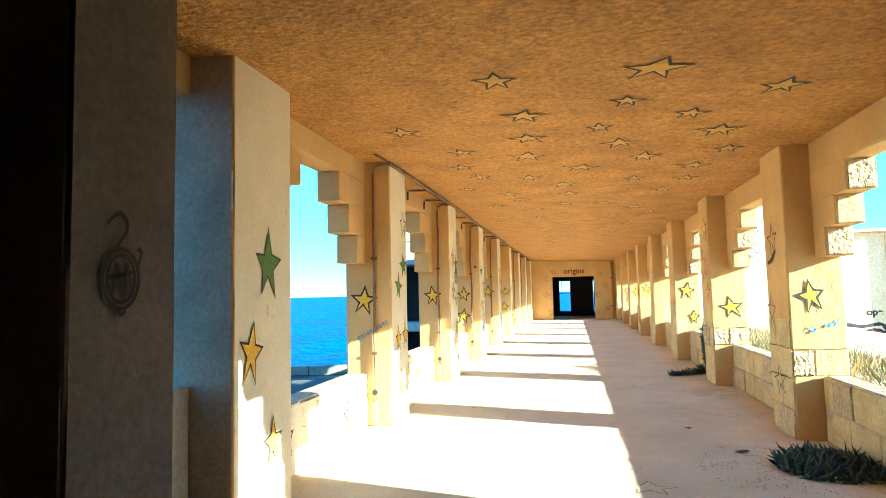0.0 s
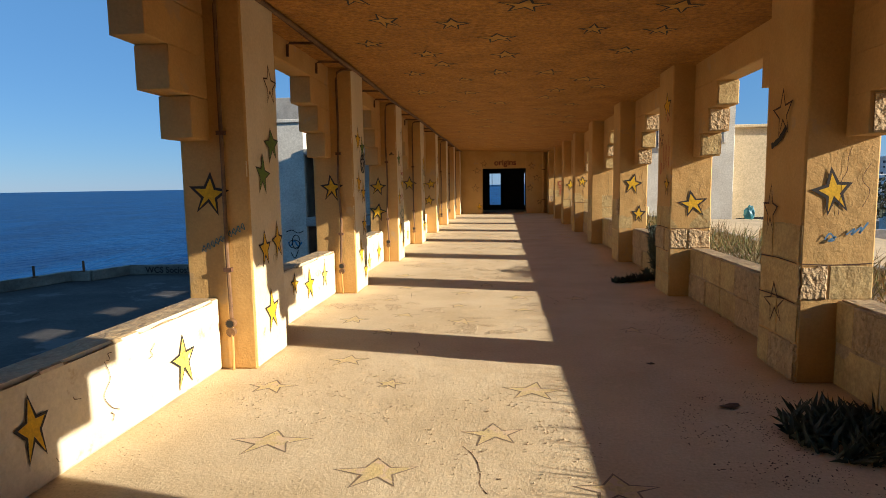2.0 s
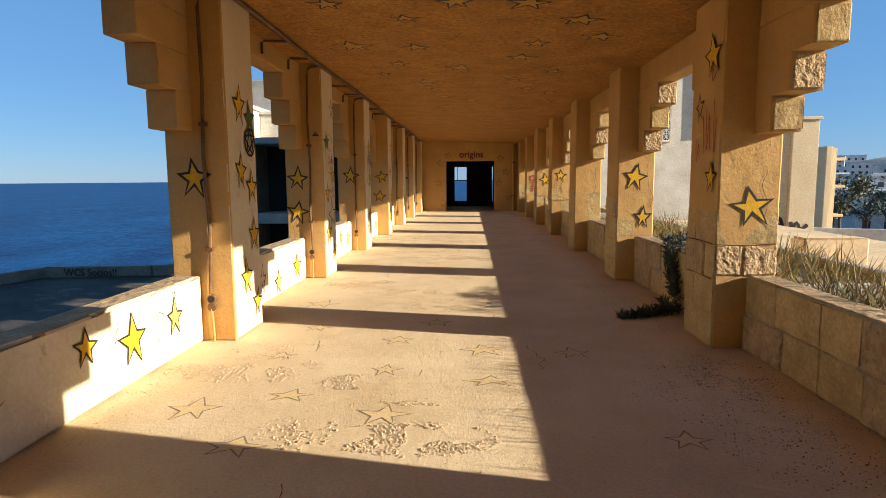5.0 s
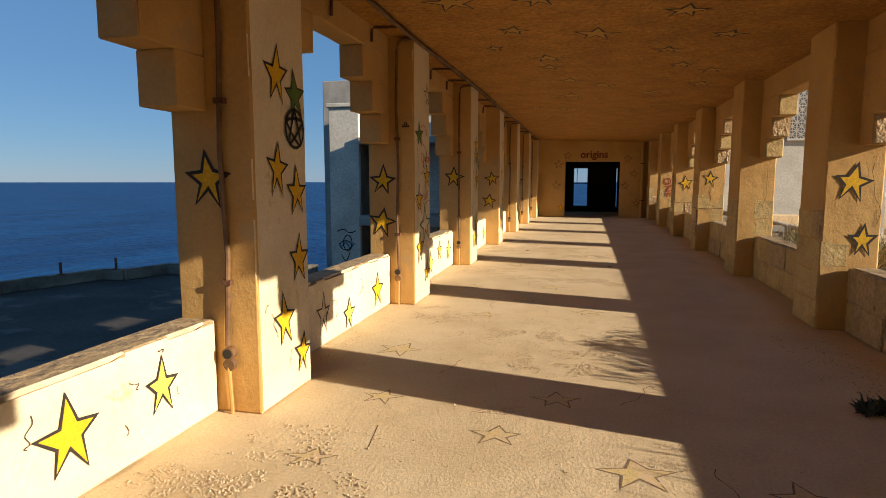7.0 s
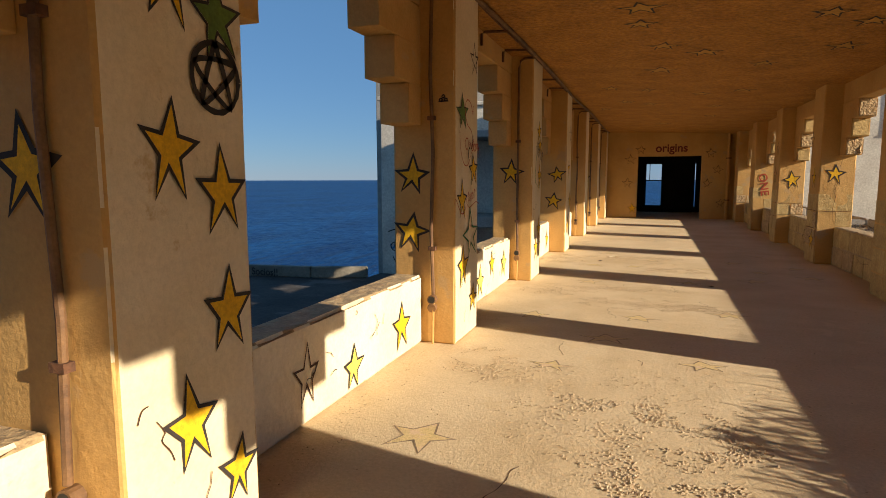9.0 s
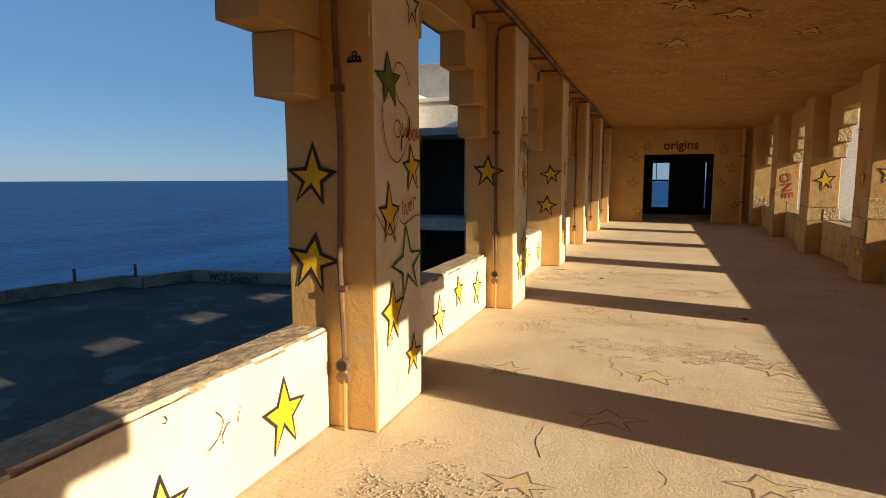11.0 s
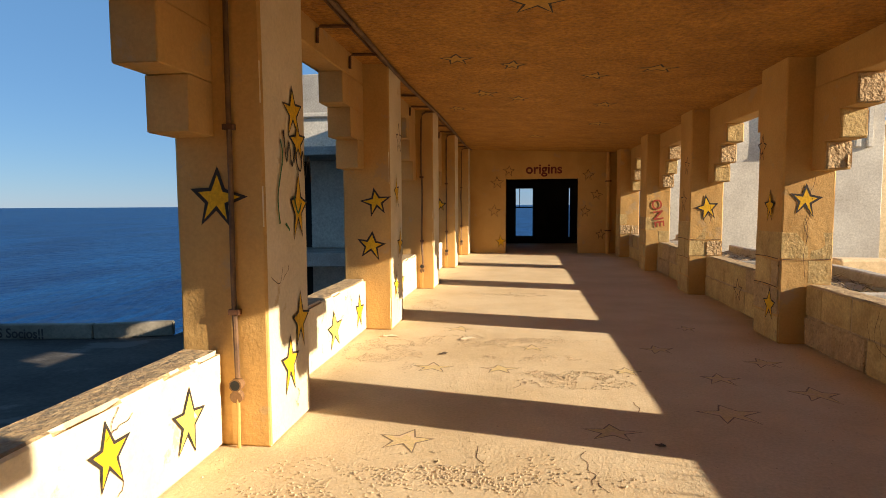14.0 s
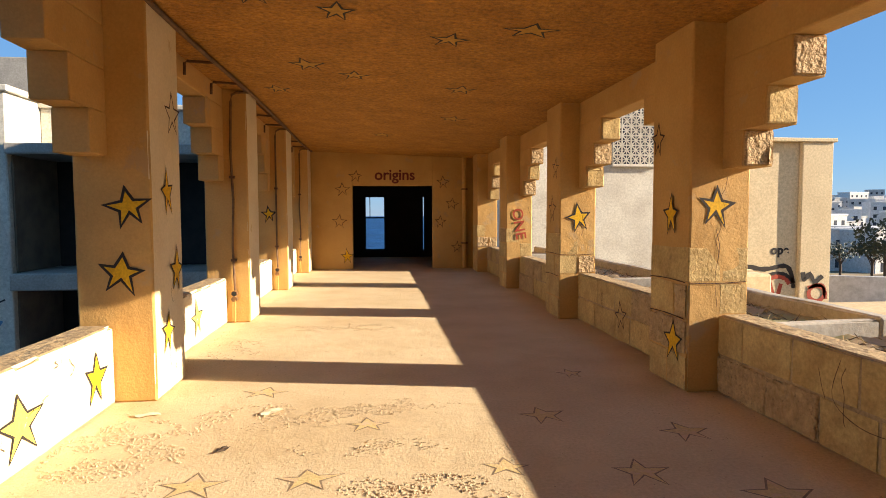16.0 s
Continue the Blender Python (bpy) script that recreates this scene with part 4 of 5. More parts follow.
stroke("graffiti_mural", "B", [[(8.3, -0.1), (9.2, -0.05), (9.8, -0.12), (10.4, -0.06), (10.6, -0.5)], [(10.75, -0.2), (10.8, -0.4), (10.95, -0.25), (11.1, -0.45), (11.3, -0.3)], loop(10.15, -0.62, 0.45, 0.38, 10, 0, 200)], 0.14, M_LINE, "black sprayed outline letters on a cream wall", off=0.016)
stroke("graffiti_mural", "H", [loop(-10.1, -1.5, 0.28, 0.2, 9), loop(-10.0, -1.4, 0.2, 0.35, 9), [(-10.5, -0.9), (-10.2, -0.8), (-9.9, -0.95), (-9.6, -0.85)], [(-10.3, -1.9), (-10.1, -2.2), (-9.9, -1.8)]], 0.05, M_LINE, "black and blue sprayed letters on a white wall", off=0.03)
stroke("graffiti_mural", "H", [[(-10.4, -1.4), (-10.3, -1.6), (-10.1, -1.35), (-9.9, -1.6), (-9.7, -1.4)]], 0.09, M_BLUE, "blue sprayed letters on a white wall", off=0.025)

# cracks in the plaster
CRACKS = (("Wp", [(4.62, 0.46), (4.66, 0.36), (4.60, 0.28), (4.65, 0.20), (4.72, 0.16)]), ("Wp", [(11.33, 0.42), (11.37, 0.37), (11.34, 0.31), (11.28, 0.28)]),
          ("Wp", [(17.0, 0.36), (17.06, 0.44), (17.05, 0.52)]), ("Wi", [(15.38, 0.95), (15.5, 0.90), (15.55, 0.99)]), ("Wi", [(2.97, 0.62), (3.0, 0.55), (2.96, 0.50)]),
          ("Ef1", [(2.56, 1.18), (2.60, 1.28), (2.55, 1.36), (2.60, 1.46)]), ("Ef5", [(2.42, 0.62), (2.40, 0.85), (2.43, 1.05), (2.40, 1.2)]),
          ("Ep", [(17.05, 0.52), (17.1, 0.30), (16.9, 0.2), (16.6, 0.22)]), ("Ep", [(17.55, 0.5), (17.5, 0.32), (17.45, 0.35)]), ("F", [(-0.9, 9.1), (-0.85, 8.8)]))

crack_rng = random.Random(31)


def crack_line(u, v, du, dv, steps):
    pts = [(u, v)]
    for _ in range(steps):
        u, v = u + du + crack_rng.uniform(-0.035, 0.035), v + dv + crack_rng.uniform(-0.02, 0.02)
        pts.append((u, v))
    return pts


CRACKS = list(CRACKS)
for k in range(7):
    for _ in range(3):
        CRACKS.append(("Ep", crack_line(3.5 + 3.10 * k + crack_rng.uniform(0, 1.6), crack_rng.uniform(0.40, 0.5), 0.0, -0.06, crack_rng.randint(3, 6))))
for k in range(8):
    CRACKS.append(("Ef%d" % k, crack_line(crack_rng.uniform(2.46, 2.6), crack_rng.uniform(1.3, 1.6), 0.0, -0.07, crack_rng.randint(4, 8))))

for y0, y1 in WEST_BAYS[1:7]:
    for _ in range(7):
        u, v = crack_rng.uniform(y0 + 0.1, y1 - 0.2), crack_rng.uniform(0.05, 0.48)
        CRACKS.append(("Wp", crack_line(u, v, crack_rng.uniform(-0.02, 0.02), crack_rng.choice((-0.022, 0.012)), crack_rng.randint(2, 5))))
for y0 in PIERS_W[1:6]:
    for _ in range(3):
        CRACKS.append(("Wi", crack_line(y0 + crack_rng.uniform(0.1, 0.5), crack_rng.uniform(0.1, 1.1), 0.0, -0.025, crack_rng.randint(2, 5))))
for _ in range(16):
    CRACKS.append(("F", crack_line(crack_rng.uniform(-1.2, 1.0), crack_rng.uniform(4.5, 17.5), crack_rng.uniform(-0.03, 0.03), crack_rng.choice((-0.07, 0.05)), crack_rng.randint(2, 6))))
# open joints between the blocks of the landward piers
for k in (1, 2, 5, 6):
    for z in (0.54, 0.81):
        CRACKS.append(("Ei", [(PIERS_E[k] + 0.02, z), (PIERS_E[k] + 0.3, z + 0.006), (PIERS_E[k] + 0.58, z - 0.004)]))
    CRACKS.append(("Ef%d" % k, [(RX + 0.01, 0.808), (RX + 0.2, 0.802), (RO - 0.02, 0.812)]))

for surf, pts in CRACKS:
    stroke("plaster_crack", surf, [pts], 0.009 if surf[:2] == "Ef" and len(pts) == 3 or surf == "Ei" else 0.005, M_THIN, "thin dark crack in the old plaster", off=0.0015 if surf == "F" else 0.0145 if surf == "Ei" else 0.006)["category"] = "crack"


# ---- conduits ----
def tube(bm, pts, r, n=8):
    rings = []
    pts = [Vector(p) for p in pts]
    for i, p in enumerate(pts):
        d = (pts[min(i + 1, len(pts) - 1)] - pts[max(i - 1, 0)]).normalized()
        s = d.cross(Vector((0, 0, 1)) if abs(d.z) < 0.9 else Vector((1, 0, 0))).normalized()
        t = d.cross(s)
        rings.append([bm.verts.new(p + (s * math.cos(a) + t * math.sin(a)) * r) for a in [2 * math.pi * k / n for k in range(n)]])
    for a, b in zip(rings[:-1], rings[1:]):
        for k in range(n):
            bm.faces.new((a[k], a[(k + 1) % n], b[(k + 1) % n], b[k]))
    bm.faces.new(rings[0][::-1])
    bm.faces.new(rings[-1])
    return bm


CX = -1.555
conduit = tagged(new("ceiling_conduit"), "long ochre-painted conduit running along the ceiling edge", "pipe")
part("pipe", tube(bmesh.new(), [(CX + 0.02 * math.sin(y * 0.9), y, ceil_z(CX) - 0.028 - 0.006 * math.sin(y * 1.7)) for y in [5.87 + 0.5 * i for i in range(46)]], 0.020), M_PIPE, conduit)
part("second_pipe", tube(bmesh.new(), [(CX - 0.045 + 0.012 * math.sin(y * 1.3), y, ceil_z(CX) - 0.016) for y in [5.5 + 0.5 * i for i in range(46)]], 0.010), M_RUST, conduit, "thin rusty second conduit")
for k in (0, 1, 2, 3, 5, 6, 7):
    y = PIERS_W[k + 1] - 0.022
    px = -1.77
    wob = [0.012 * math.sin(k * 2.1 + z * 3) for z in range(4)]
    drop = tagged(new("wall_conduit"), "rusty ochre-painted conduit down the face of a pier", "pipe", "pier conduits")
    zt = ceil_z(-1.7)
    bend = [(CX, y - 0.01, zt - 0.032), (-1.62, y, zt - 0.030), (-1.70, y, zt - 0.034), (-1.75, y, zt - 0.06), (px + 0.004, y, zt - 0.14)]
    part("pipe", tube(bmesh.new(), bend + [(px + wob[i], y, z) for i, z in enumerate((2.1, 1.5, 0.9, 0.40))], 0.015), M_PIPE, drop)
    part("lower_pipe", tube(bmesh.new(), [(px + wob[3], y, 0.33), (px, y + 0.002, 0.05), (px, y + 0.002, 0.0)], 0.011), M_WALL, drop, "ochre painted lower pipe")
    bm = bmesh.new()
    tube(bm, [(px, y + 0.022, 0.36), (px, y - 0.02, 0.36), (px, y - 0.026, 0.36)], 0.036, 14)
    part("junction_box", bm, M_PIPE, drop, "round open junction box")
    bm = bmesh.new()
    # near-black disc on the box paints the dark of its hole
    tube(bm, [(px, y - 0.0265, 0.36), (px, y - 0.0275, 0.36)], 0.028, 12)
    part("box_hole", bm, M_DARK, drop)
    bm = bmesh.new()
    tube(bm, [(px - 0.004, y + 0.02, 0.295), (px - 0.004, y - 0.012, 0.29)], 0.036, 12)
    part("box_lid", bm, M_PIPE, drop, "dangling round lid")
    for z in (0.75, 1.75):
        bm = bmesh.new()
        plain_box(bm, px - 0.03, px + 0.03, y - 0.018, y + 0.02, z, z + 0.03)
        part("clip", bm, M_RUST, drop)
# iron stubs from the ceiling conduit to each lintel
for y0, y1 in WEST_BAYS[2:]:
    for f in (0.42, 0.79):
        y = y0 + f * (y1 - y0) if y1 - y0 > 1 else None
        if y is None:
            continue
        rod = tagged(new("iron_bracket"), "bent black iron rod from the ceiling to the lintel", "bracket", "ceiling brackets")
        part("rod", tube(bmesh.new(), [(CX - 0.02, y, ceil_z(CX) - 0.03), (-1.70, y, ceil_z(-1.7) - 0.03), (LW + 0.04, y, ceil_z(LW) - 0.03), (LW + 0.016, y, ceil_z(LW) - 0.045), (LW + 0.013, y, ceil_z(LW) - 0.16)], 0.014), M_RUST, rod)
# rain pipe in the north-east corner and window bars of the far room
rain = tagged(new("rain_pipe"), "ochre-painted vertical rain pipe in the corner", "pipe")
part("pipe", tube(bmesh.new(), [(2.05, Y_N - 0.10, 0.0), (2.05, Y_N - 0.10, 1.3), (2.04, Y_N - 0.10, ceil_z(2.04))], 0.055, 12), M_WALL, rain)
for z in (0.6, 1.9):
    part("clip", plain_box(bmesh.new(), 1.98, 2.12, Y_N - 0.165, Y_N - 0.001, z, z + 0.03), M_RUST, rain)
win = tagged(new("window_1"), "dark window frame open to the sea", "window", kind="structure")
for a in ((-0.42, 0.18, 1.19, 1.23), (-0.285, -0.26, 1.23, 1.84), (-0.42, -0.40, 0.22, 1.84), (0.16, 0.18, 0.22, 1.84), (-0.42, 0.18, 0.22, 0.25)):
    part("window_bar", plain_box(bmesh.new(), a[0], a[1], NR + 0.06, NR + 0.10, a[2], a[3]), M_DARK, win)
# iron posts on the terrace parapet
for x, y in ((-19.2, 24.6), (-18.2, 26.25)):
    post = tagged(new("iron_post"), "short black iron post on the terrace parapet", "post", "parapet posts")
    part("rod", tube(bmesh.new(), [(x, y, -2.22), (x, y, -1.75)], 0.05), M_RUST, post)
    part("foot", plain_box(bmesh.new(), x - 0.12, x + 0.12, y - 0.1, y + 0.1, -2.23, -2.19), M_RUST, post)


# ---- vegetation and litter ----
def leaf_spikes(bm, rnd, n, place, length, width, lift):
    for _ in range(n):
        p = Vector(place(rnd))
        a, e = rnd.uniform(0, 2 * math.pi), rnd.uniform(*lift)
        d = Vector((math.cos(a) * math.cos(e), math.sin(a) * math.cos(e), math.sin(e)))
        s = d.cross(Vector((0, 0, 1)))
        s = s.normalized() if s.length > 1e-3 else Vector((1, 0, 0))
        t = d.cross(s)
        ln, w = rnd.uniform(*length), width * rnd.uniform(0.7, 1.2)
        base = [bm.verts.new(p + s * w * c + t * w * q) for c, q in ((1, 0), (-0.5, 0.8), (-0.5, -0.8))]
        mid = [bm.verts.new(p + d * ln * 0.5 + s * w * 1.2 * c + t * w * 1.2 * q + Vector((0, 0, 0.01))) for c, q in ((1, 0), (-0.5, 0.8), (-0.5, -0.8))]
        tip = bm.verts.new(p + d * ln + Vector((0, 0, rnd.uniform(0, 0.2) * ln)))
        for k in range(3):
            bm.faces.new((base[k], base[(k + 1) % 3], mid[(k + 1) % 3], mid[k]))
            bm.faces.new((mid[k], mid[(k + 1) % 3], tip))


def plant(label, n, place, stems, length=(0.05, 0.13), width=0.006, lift=(0.0, 1.2), mat=None, seed=1, category="plant"):
    rnd = random.Random(seed)
    root = tagged(new("creeping_plant"), label, category)
    bm = bmesh.new()
    for st in stems:
        tube(bm, st, 0.006, 5)
    part("stems", bm, M_TWIG, root)
    bm = bmesh.new()
    leaf_spikes(bm, rnd, n, place, length, width, lift)
    part("leaves", bm, mat or M_LEAF, root)
    return root


def blob(cx, cy, rx, ry, hz):
    def f(r):
        a, q = r.uniform(0, 2 * math.pi), math.sqrt(r.random())
        x, y = cx + rx * q * math.cos(a), cy + ry * q * math.sin(a)
        return (x, y, max(0.004, hz * (1 - q) * r.uniform(0.2, 1.0)))
    return f



# dark trees between the roof and the town
def tree(height, seed):
    rnd = random.Random(seed)
    root = tagged(new("tree"), "dark green bushy tree among the distant houses", "tree", "trees of the far town")
    bm = bmesh.new()
    tube(bm, [(0, 0, -0.5), (0.05, 0.04, height * 0.3), (0.0, 0.1, height * 0.55)], 0.16, 7)
    tips = []
    for i in range(7):
        a = i * 0.9 + rnd.uniform(-0.3, 0.3)
        q = Vector((math.cos(a) * height * rnd.uniform(0.16, 0.36), math.sin(a) * height * rnd.uniform(0.16, 0.36), height * rnd.uniform(0.5, 0.95)))
        tube(bm, [(0.03, 0.05, height * rnd.uniform(0.25, 0.45)), tuple(q * 0.6 + Vector((0, 0, height * 0.2))), tuple(q)], 0.06, 5)
        tips.append(q)
    part("trunk", bm, M_TWIG, root)
    bm = bmesh.new()
    for i in range(900):
        c = rnd.choice(tips) + Vector((rnd.gauss(0, 1), rnd.gauss(0, 1), rnd.gauss(0, 0.8))) * height * 0.1
        u = Vector((rnd.gauss(0, 1), rnd.gauss(0, 1), rnd.gauss(0, 1))).normalized()
        v = u.orthogonal().normalized()
        ln = height * rnd.uniform(0.025, 0.05)
        bm.faces.new([bm.verts.new(c + u * ln * a + v * ln * b * 0.5) for a, b in ((-1, 0), (0, 1), (1, 0), (0, -1))])
    part("crown", bm, M_LEAF, root)
    return root


rng = random.Random(21)
grown = [tree(5.0, 3), tree(6.5, 4)]
for i in range(34):
    a, d = radians(rng.uniform(28, 48)), rng.uniform(75, 330)
    x, y = 1 + d * math.sin(a), 10 + d * math.cos(a)
    m = pose(x, y, ground_height(x, y) - 0.2, 0, 0, rng.uniform(0, 360))
    if i < 2:
        grown[i].matrix_world = m
    else:
        copy_thing(grown[i % 2], m)


plant("dark green creeping succulent growing over the floor by the parapet", 620, blob(2.12, 4.93, 0.36, 0.36, 0.09), [[(2.4, 4.9, 0.01), (2.1, 4.95, 0.04), (1.85, 5.0, 0.02)], [(2.4, 4.9, 0.02), (2.1, 4.8, 0.05), (1.95, 4.7, 0.02)]], length=(0.06, 0.15), width=0.010, seed=2)


def hang(r):
    q = r.random()
    if q > 0.72:
        return (r.uniform(2.46, 2.72), r.uniform(9.7, 11.1), r.uniform(0.56, 0.68))
    if q < 0.4:
        z = r.uniform(0.02, 0.68)
        return (2.41 - r.uniform(0, 0.05) - (0.1 if z < 0.1 else 0), 10.45 + (z - 0.4) * 0.5 + r.uniform(-0.13, 0.13), z)
    s = r.random()
    return (2.36 - 0.62 * s, 9.9 + 0.22 * (1 - s) + r.uniform(-0.07, 0.07), r.uniform(0.005, 0.07) * (1.2 - s))


plant("dark trailing succulent hanging over the parapet to the floor", 1300, hang, [[(2.5, 10.6, 0.6), (2.40, 10.5, 0.62), (2.40, 10.4, 0.3), (2.36, 10.2, 0.03), (2.0, 10.0, 0.02), (1.72, 9.9, 0.02)]], length=(0.04, 0.10), seed=3)
rnd = random.Random(8)
for i, y in enumerate([-0.2 + 3.10 * k for k in range(8)]):
    shrub = i in (1, 2, 3, 4)

    def bed(r, y=y, shrub=shrub):
        return (RO + 0.08 + 0.9 * (r.random() ** 2 if shrub else r.random()), y + r.uniform(0.1, 2.7), 0.38 + r.uniform(0, 0.19 if shrub else 0.03))
    weeds = tagged(new("dry_weeds"), "tangle of dry straw and green weeds in the planter" if shrub else "sparse dead twigs and straw on planter soil", "weeds", kind="stuff")
    bm = bmesh.new()
    leaf_spikes(bm, rnd, 700 if shrub else 260, bed, (0.06, 0.34 if shrub else 0.12), 0.0035, (0.1 if not shrub else 0.5, 0.5 if not shrub else 1.4))
    part("straw", bm, M_DRY, weeds)
    bm = bmesh.new()
    leaf_spikes(bm, rnd, 500 if shrub else 120, bed, (0.08, 0.30 if shrub else 0.2), 0.004, (0.0, 0.4) if not shrub else (0.3, 1.4))
    part("greenery", bm, M_GRASS if shrub else M_TWIG, weeds)


def scatter(name, patches, mat, label, seed, size=(0.0028, 0.0088)):
    r = random.Random(seed)
    verts, faces = [], []
    for cx, cy, rx, ry, n in patches:
        for _ in range(int(n * 2.4)):
            a, q = r.uniform(0, 2 * math.pi), r.random() ** 0.6
            x, y = cx + 1.25 * rx * q * math.cos(a), cy + 1.25 * ry * q * math.sin(a)
            if noise.noise(Vector((x * 5, y * 5, seed))) < -0.12:
                continue
            s = r.uniform(*size) * (1.5 if r.random() < 0.06 else 1)
            o = len(verts)
            t = r.uniform(0, 6.28)
            for dx, dy, dz in ((1, 0, 0), (0, 1, 0.1), (-1, 0, 0), (0, -1, 0.1), (0.1, 0.1, 0.8), (0, 0, -0.5)):
                dx, dy = dx * math.cos(t) - dy * math.sin(t), dx * math.sin(t) + dy * math.cos(t)
                verts.append((x + dx * s * r.uniform(0.6, 1.2), y + dy * s * r.uniform(0.6, 1.2), max(0.001, s * 0.3 + dz * s * r.uniform(0.6, 1.1))))
            for k in range(4):
                faces.append((o + k, o + (k + 1) % 4, o + 4))
                faces.append((o + (k + 1) % 4, o + k, o + 5))
    me = bpy.data.meshes.new(name)
    me.from_pydata(verts, [], faces)
    me.materials.append(mat)
    return tagged(new(name, me), label, "rubble", kind="stuff")


scatter("plaster_rubble", [(-1.2, 8.35, 0.42, 0.25, 520), (0.05, 7.25, 0.36, 0.17, 520), (-0.45, 8.1, 0.18, 0.12, 120), (-0.58, 7.3, 0.18, 0.2, 90), (-1.15, 8.85, 0.3, 0.15, 110),
                           (0.05, 7.24, 0.30, 0.15, 420), (0.0, 7.72, 0.30, 0.03, 90), (-0.56, 7.36, 0.06, 0.16, 70), (-0.44, 8.1, 0.16, 0.12, 160), (-0.35, 9.49, 0.2, 0.08, 110), (-1.3, 8.31, 0.40, 0.18, 420),
                           (-0.25, 14.28, 0.55, 0.26, 900), (0.35, 14.25, 0.35, 0.12, 300), (-0.53, 15.08, 0.42, 0.12, 240), (-1.26, 14.76, 0.30, 0.2, 160), (-0.3, 15.2, 0.6, 0.18, 200), (-1.15, 14.9, 0.35, 0.3, 180)], M_GRAVEL, "crumbled pale plaster rubble scattered on the floor", 3)
scatter("plaster_rubble", [(-0.01, 10.41, 0.26, 0.14, 260), (0.22, 10.87, 0.26, 0.12, 180), (-0.21, 11.21, 0.42, 0.14, 320), (-1.06, 11.73, 0.34, 0.16, 160), (-0.52, 18.1, 0.55, 0.16, 300), (-0.13, 17.46, 0.35, 0.10, 160), (-1.14, 17.4, 0.05, 0.45, 120),
                           (0.14, 16.95, 0.30, 0.10, 200), (-0.49, 21.11, 0.5, 0.2, 200), (-1.4, 20.06, 0.2, 0.4, 200), (-1.26, 11.81, 0.2, 0.35, 200), (-1.5, 17.6, 0.28, 0.38, 800), (-0.6, 18.05, 0.5, 0.22, 320), (0.05, 18.2, 0.4, 0.12, 130), (0.2, 16.75, 0.35, 0.14, 200), (-0.3, 11.0, 0.55, 0.4, 420), (-0.1, 10.4, 0.3, 0.25, 200),
                           (-0.2, 21.1, 0.3, 0.2, 120), (-0.3, 11.6, 0.9, 0.3, 160), (-0.9, 5.4, 0.5, 0.5, 200), (0.3, 4.9, 0.4, 0.5, 160)], M_GRAVEL, "crumbled pale plaster rubble scattered on the floor", 4)
scatter("floor_grit", [(0.2, 5 + 2.2 * k, 1.9, 1.6, 170) for k in range(10)] + [(2.0, 5.0 + 3.1 * k, 0.35, 1.2, 120) for k in range(7)] + [(-1.72, 4.6 + 3.13 * k, 0.12, 1.0, 90) for k in range(7)],
        M_GRAVEL, "thin scatter of grit and plaster crumbs on the floor", 5, (0.002, 0.007))
scatter("dirt_crumbs", [(1.75, 4.9, 0.45, 0.6, 500), (1.95, 7.6, 0.4, 0.7, 380), (2.0, 8.3, 0.3, 0.4, 200), (2.0, 11.2, 0.25, 0.8, 160), (1.9, 5.0, 0.4, 0.9, 150), (2.1, 7.9, 0.3, 0.9, 100), (1.7, 8.0, 0.35, 0.4, 60), (2.1, 10.3, 0.3, 0.7, 90)], M_TWIG, "dark soil crumbs under the parapet", 6, (0.002, 0.006))
for x, y, s, t in ((1.62, 5.35, 0.07, 20), (-0.75, 18.12, 0.09, 35), (-0.9, 17.5, 0.05, 60), (-1.55, 18.15, 0.08, 10), (1.35, 6.2, 0.03, 0), (0.55, 15.6, 0.03, 0)):
    dark = s < 0.075
    bm = bmesh.new()
    pts = [bm.verts.new((s * math.cos(a) * (1 + 0.25 * math.sin(a * 3 + s * 90)), 0.5 * s * math.sin(a), 0.004 + 0.012 * abs(math.sin(a * 1.5)))) for a in [math.pi * k / 5 for k in range(10)]]
    top = bm.verts.new((0, 0, 0.014))
    low = bm.verts.new((0, 0, 0.001))
    for k in range(10):
        bm.faces.new((pts[k], pts[(k + 1) % 10], top))
        bm.faces.new((pts[(k + 1) % 10], pts[k], low))
    ob = tagged(link("litter_scrap" if not dark else "dead_leaf", bm, M_TWIG if dark else M_PARAPET), "curled dark dead leaf on the floor" if dark else "pale flake of fallen plaster on the floor", "litter")
    ob.matrix_world = pose(x, y, 0, 0, 0, t)

# tarpaulin bundle by the cream building
bm = bmesh.new()
bmesh.ops.create_icosphere(bm, subdivisions=3, radius=0.5)
for v in bm.verts:
    v.co = Vector((v.co.x * 0.55, v.co.y * 0.6, max(-0.4, v.co.z) * 0.85 + 0.34)) * (1 + 0.25 * noise.noise(v.co * 4))
tarp = tagged(link("tarpaulin", bm, M_SAIL), "crumpled turquoise tarpaulin bundle by the wall", "tarpaulin")
tarp.matrix_world = pose(13.9, 36.5, -0.9)
tagged(link("wall_ledge", box(13.2, 14.55, 36.0, 36.85, -5, -0.9, cell=0.8, r=0.03, amp=0.02), M_CREAM), "low cream ledge at the foot of the building", "wall")

# ---- limestone pieces of the landward side ----
stone_rng = random.Random(21)


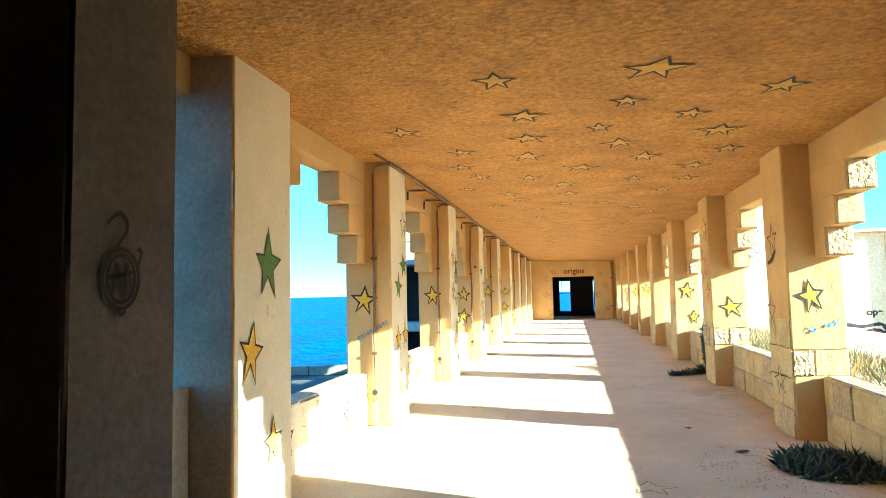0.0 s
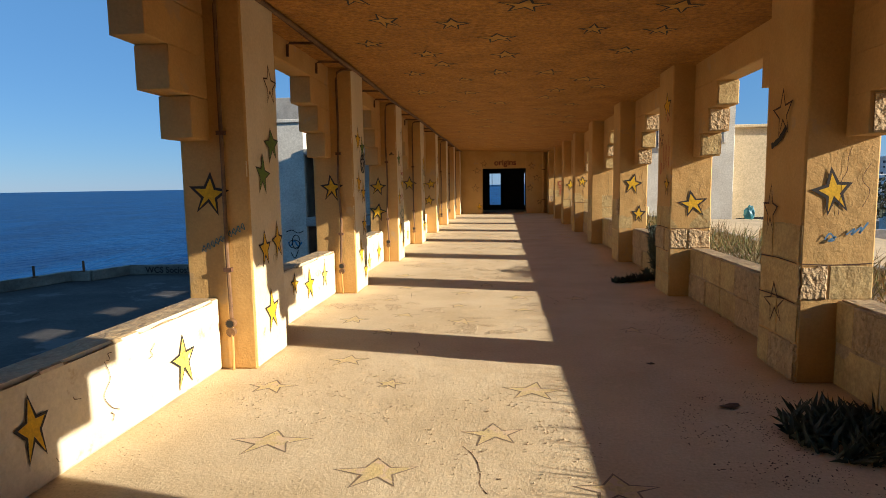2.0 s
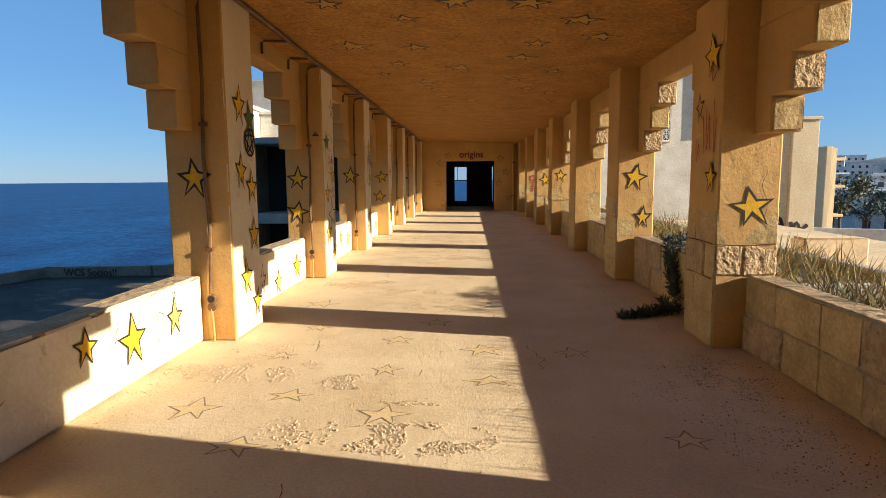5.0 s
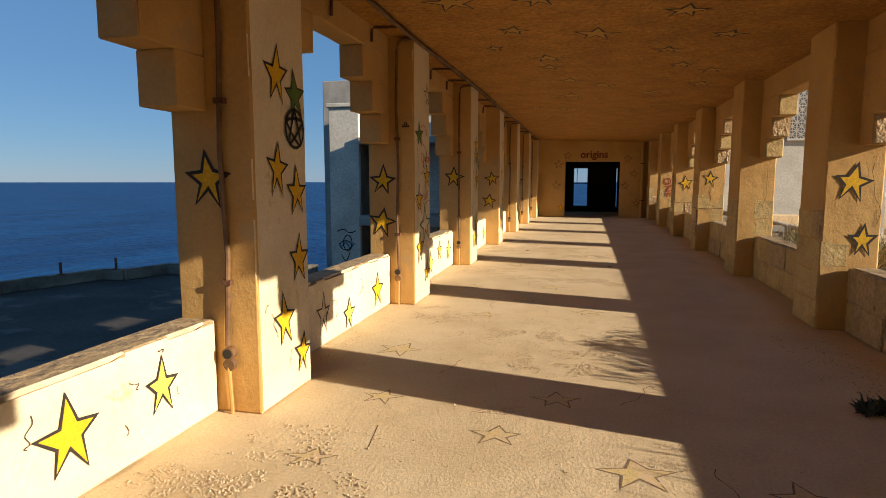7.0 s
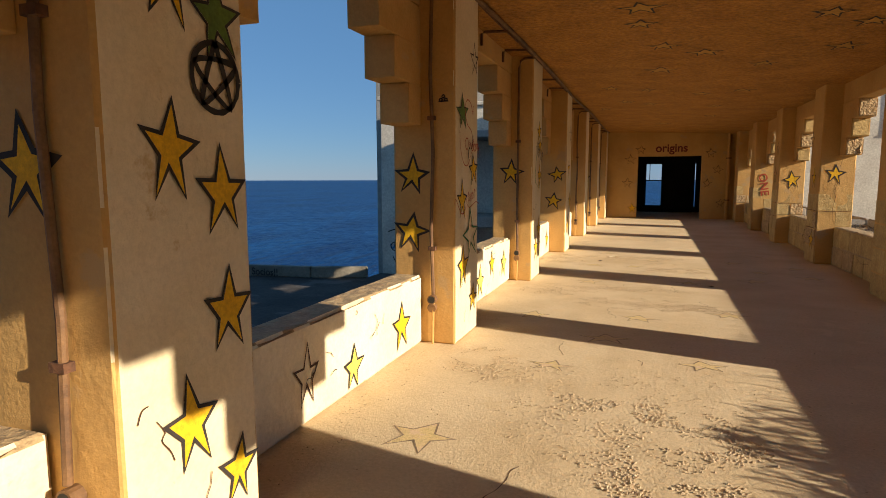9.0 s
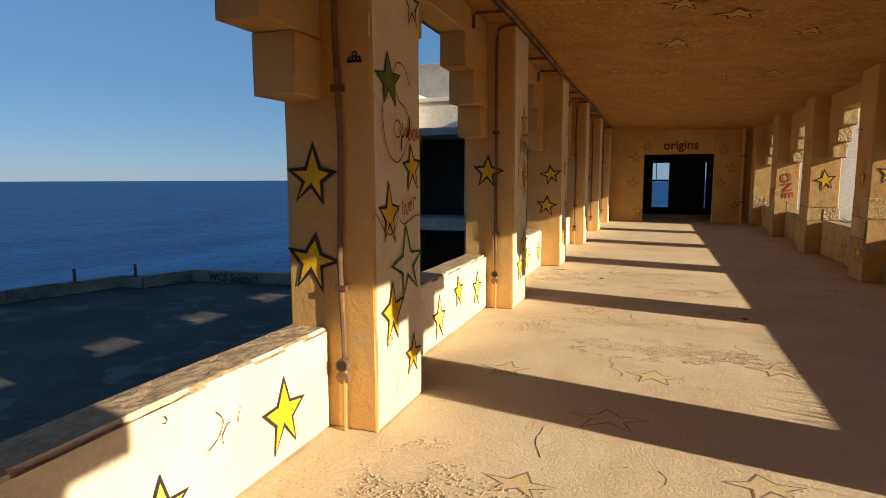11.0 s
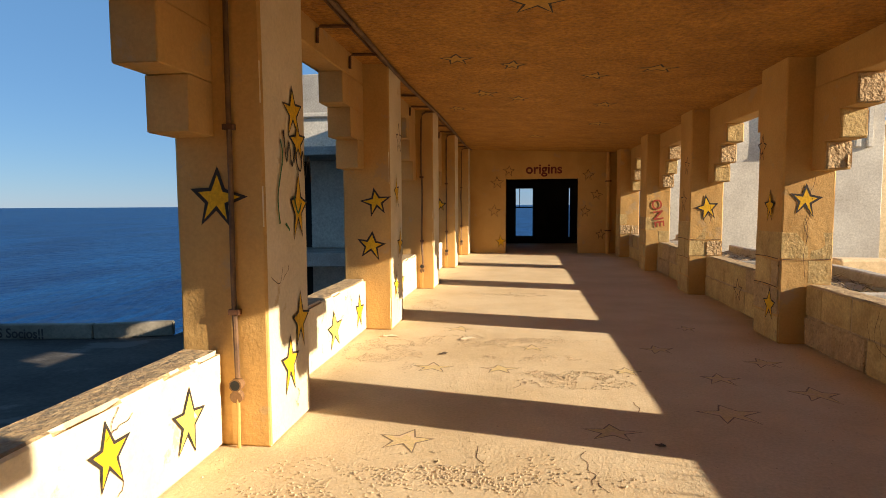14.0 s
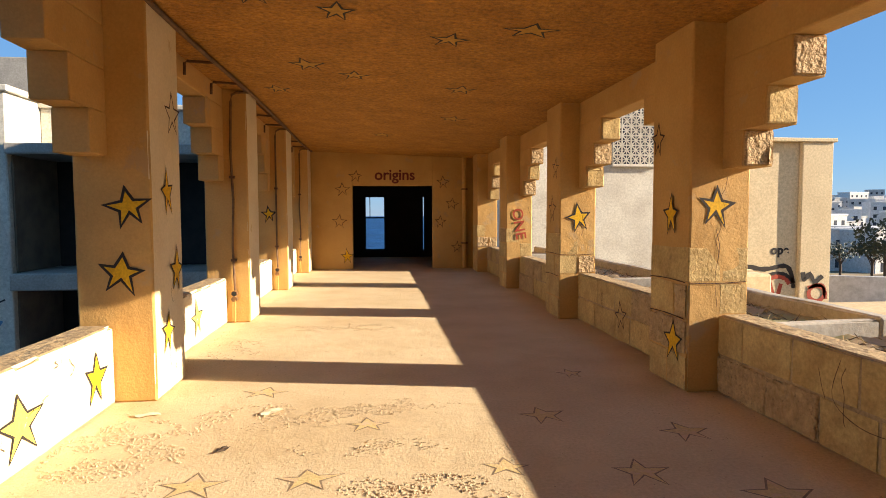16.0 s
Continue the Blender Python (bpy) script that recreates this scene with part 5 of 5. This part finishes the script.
def stone(x0, x1, y0, y1, z0, z1, seed, eroded):
    """A dressed block; an eroded one is honeycombed all over its faces."""
    if not eroded:
        return box(x0, x1, y0, y1, z0, z1, cell=0.11, r=0.009, amp=0.004, chip=1.3, seed=seed)
    bm = box(x0, x1, y0, y1, z0, z1, cell=0.028, r=0.012, amp=0.004, chip=1.5, seed=seed)
    mid = Vector(((x0 + x1) / 2, (y0 + y1) / 2, (z0 + z1) / 2))
    for v in bm.verts:
        pit = noise.noise(v.co * 26 + Vector((seed, 0, 0))) + 0.5 * noise.noise(v.co * 55)
        v.co += (mid - v.co).normalized() * max(0.0, pit) * 0.022
    return bm


for k, y in enumerate(PIERS_E):
    root = east_piers[k]
    for c in range(4):
        z0, z1 = c * 0.268 + 0.004, (c + 1) * 0.268 - 0.004
        cut = stone_rng.choice((0.2, 0.3, 0.4)) if stone_rng.random() < 0.75 else None
        for a, b in (((0.0, cut), (cut, 0.60)) if cut else ((0.0, 0.60),)):
            d = stone_rng.uniform(0.002, 0.006)
            worn = stone_rng.random() < 0.15
            part("stone", stone(RX - d - (0.010 if worn else 0), RX + 0.03, y + a + 0.004, y + b - 0.004, z0, z1, y + c, worn), M_ERODED if worn else M_STONE, root)
    top = 4
    for c in range(2, top):
        z0, z1 = c * 0.268 + 0.004 + (0.03 if c == 2 else 0), (c + 1) * 0.268 - 0.004
        cut = stone_rng.uniform(0.16, 0.28)
        for a, b in ((RX - 0.004, RX + cut), (RX + cut + 0.005, RO - 0.004)):
            if stone_rng.random() < (0.5 if c == top - 1 else 0.2) and not (k == 2 and c == 2):
                continue
            d = stone_rng.uniform(0.001, 0.005) if c == 2 and k != 3 else 0.001
            worn = c == 2 and (k == 2 or (k not in (1, 3, 5) and stone_rng.random() < 0.4) or (k == 1 and a < RX))
            part("stone", stone(a, b, y - d - (0.008 if worn else 0), y + 0.03, z0, z1, y + c + a, worn), M_ERODED if worn else M_STONE, root)
for ob, y0, y1 in EAST_PARAPETS:
    for c in range(2):
        y = y0 + 0.004
        while y < y1 - 0.05:
            ln = min(stone_rng.uniform(0.36, 0.66), y1 - 0.004 - y)
            if y1 - (y + ln) < 0.15:
                ln = y1 - 0.004 - y
            d = stone_rng.uniform(0.003, 0.009)
            worn = stone_rng.random() < 0.22
            part("stone", stone(RW - d - (0.010 if worn else 0), RW + 0.04, y, y + ln - 0.006, c * 0.284 + 0.004, (c + 1) * 0.284 - 0.003, y + c, worn), M_ERODED if worn else M_STONE, ob)
            y += ln
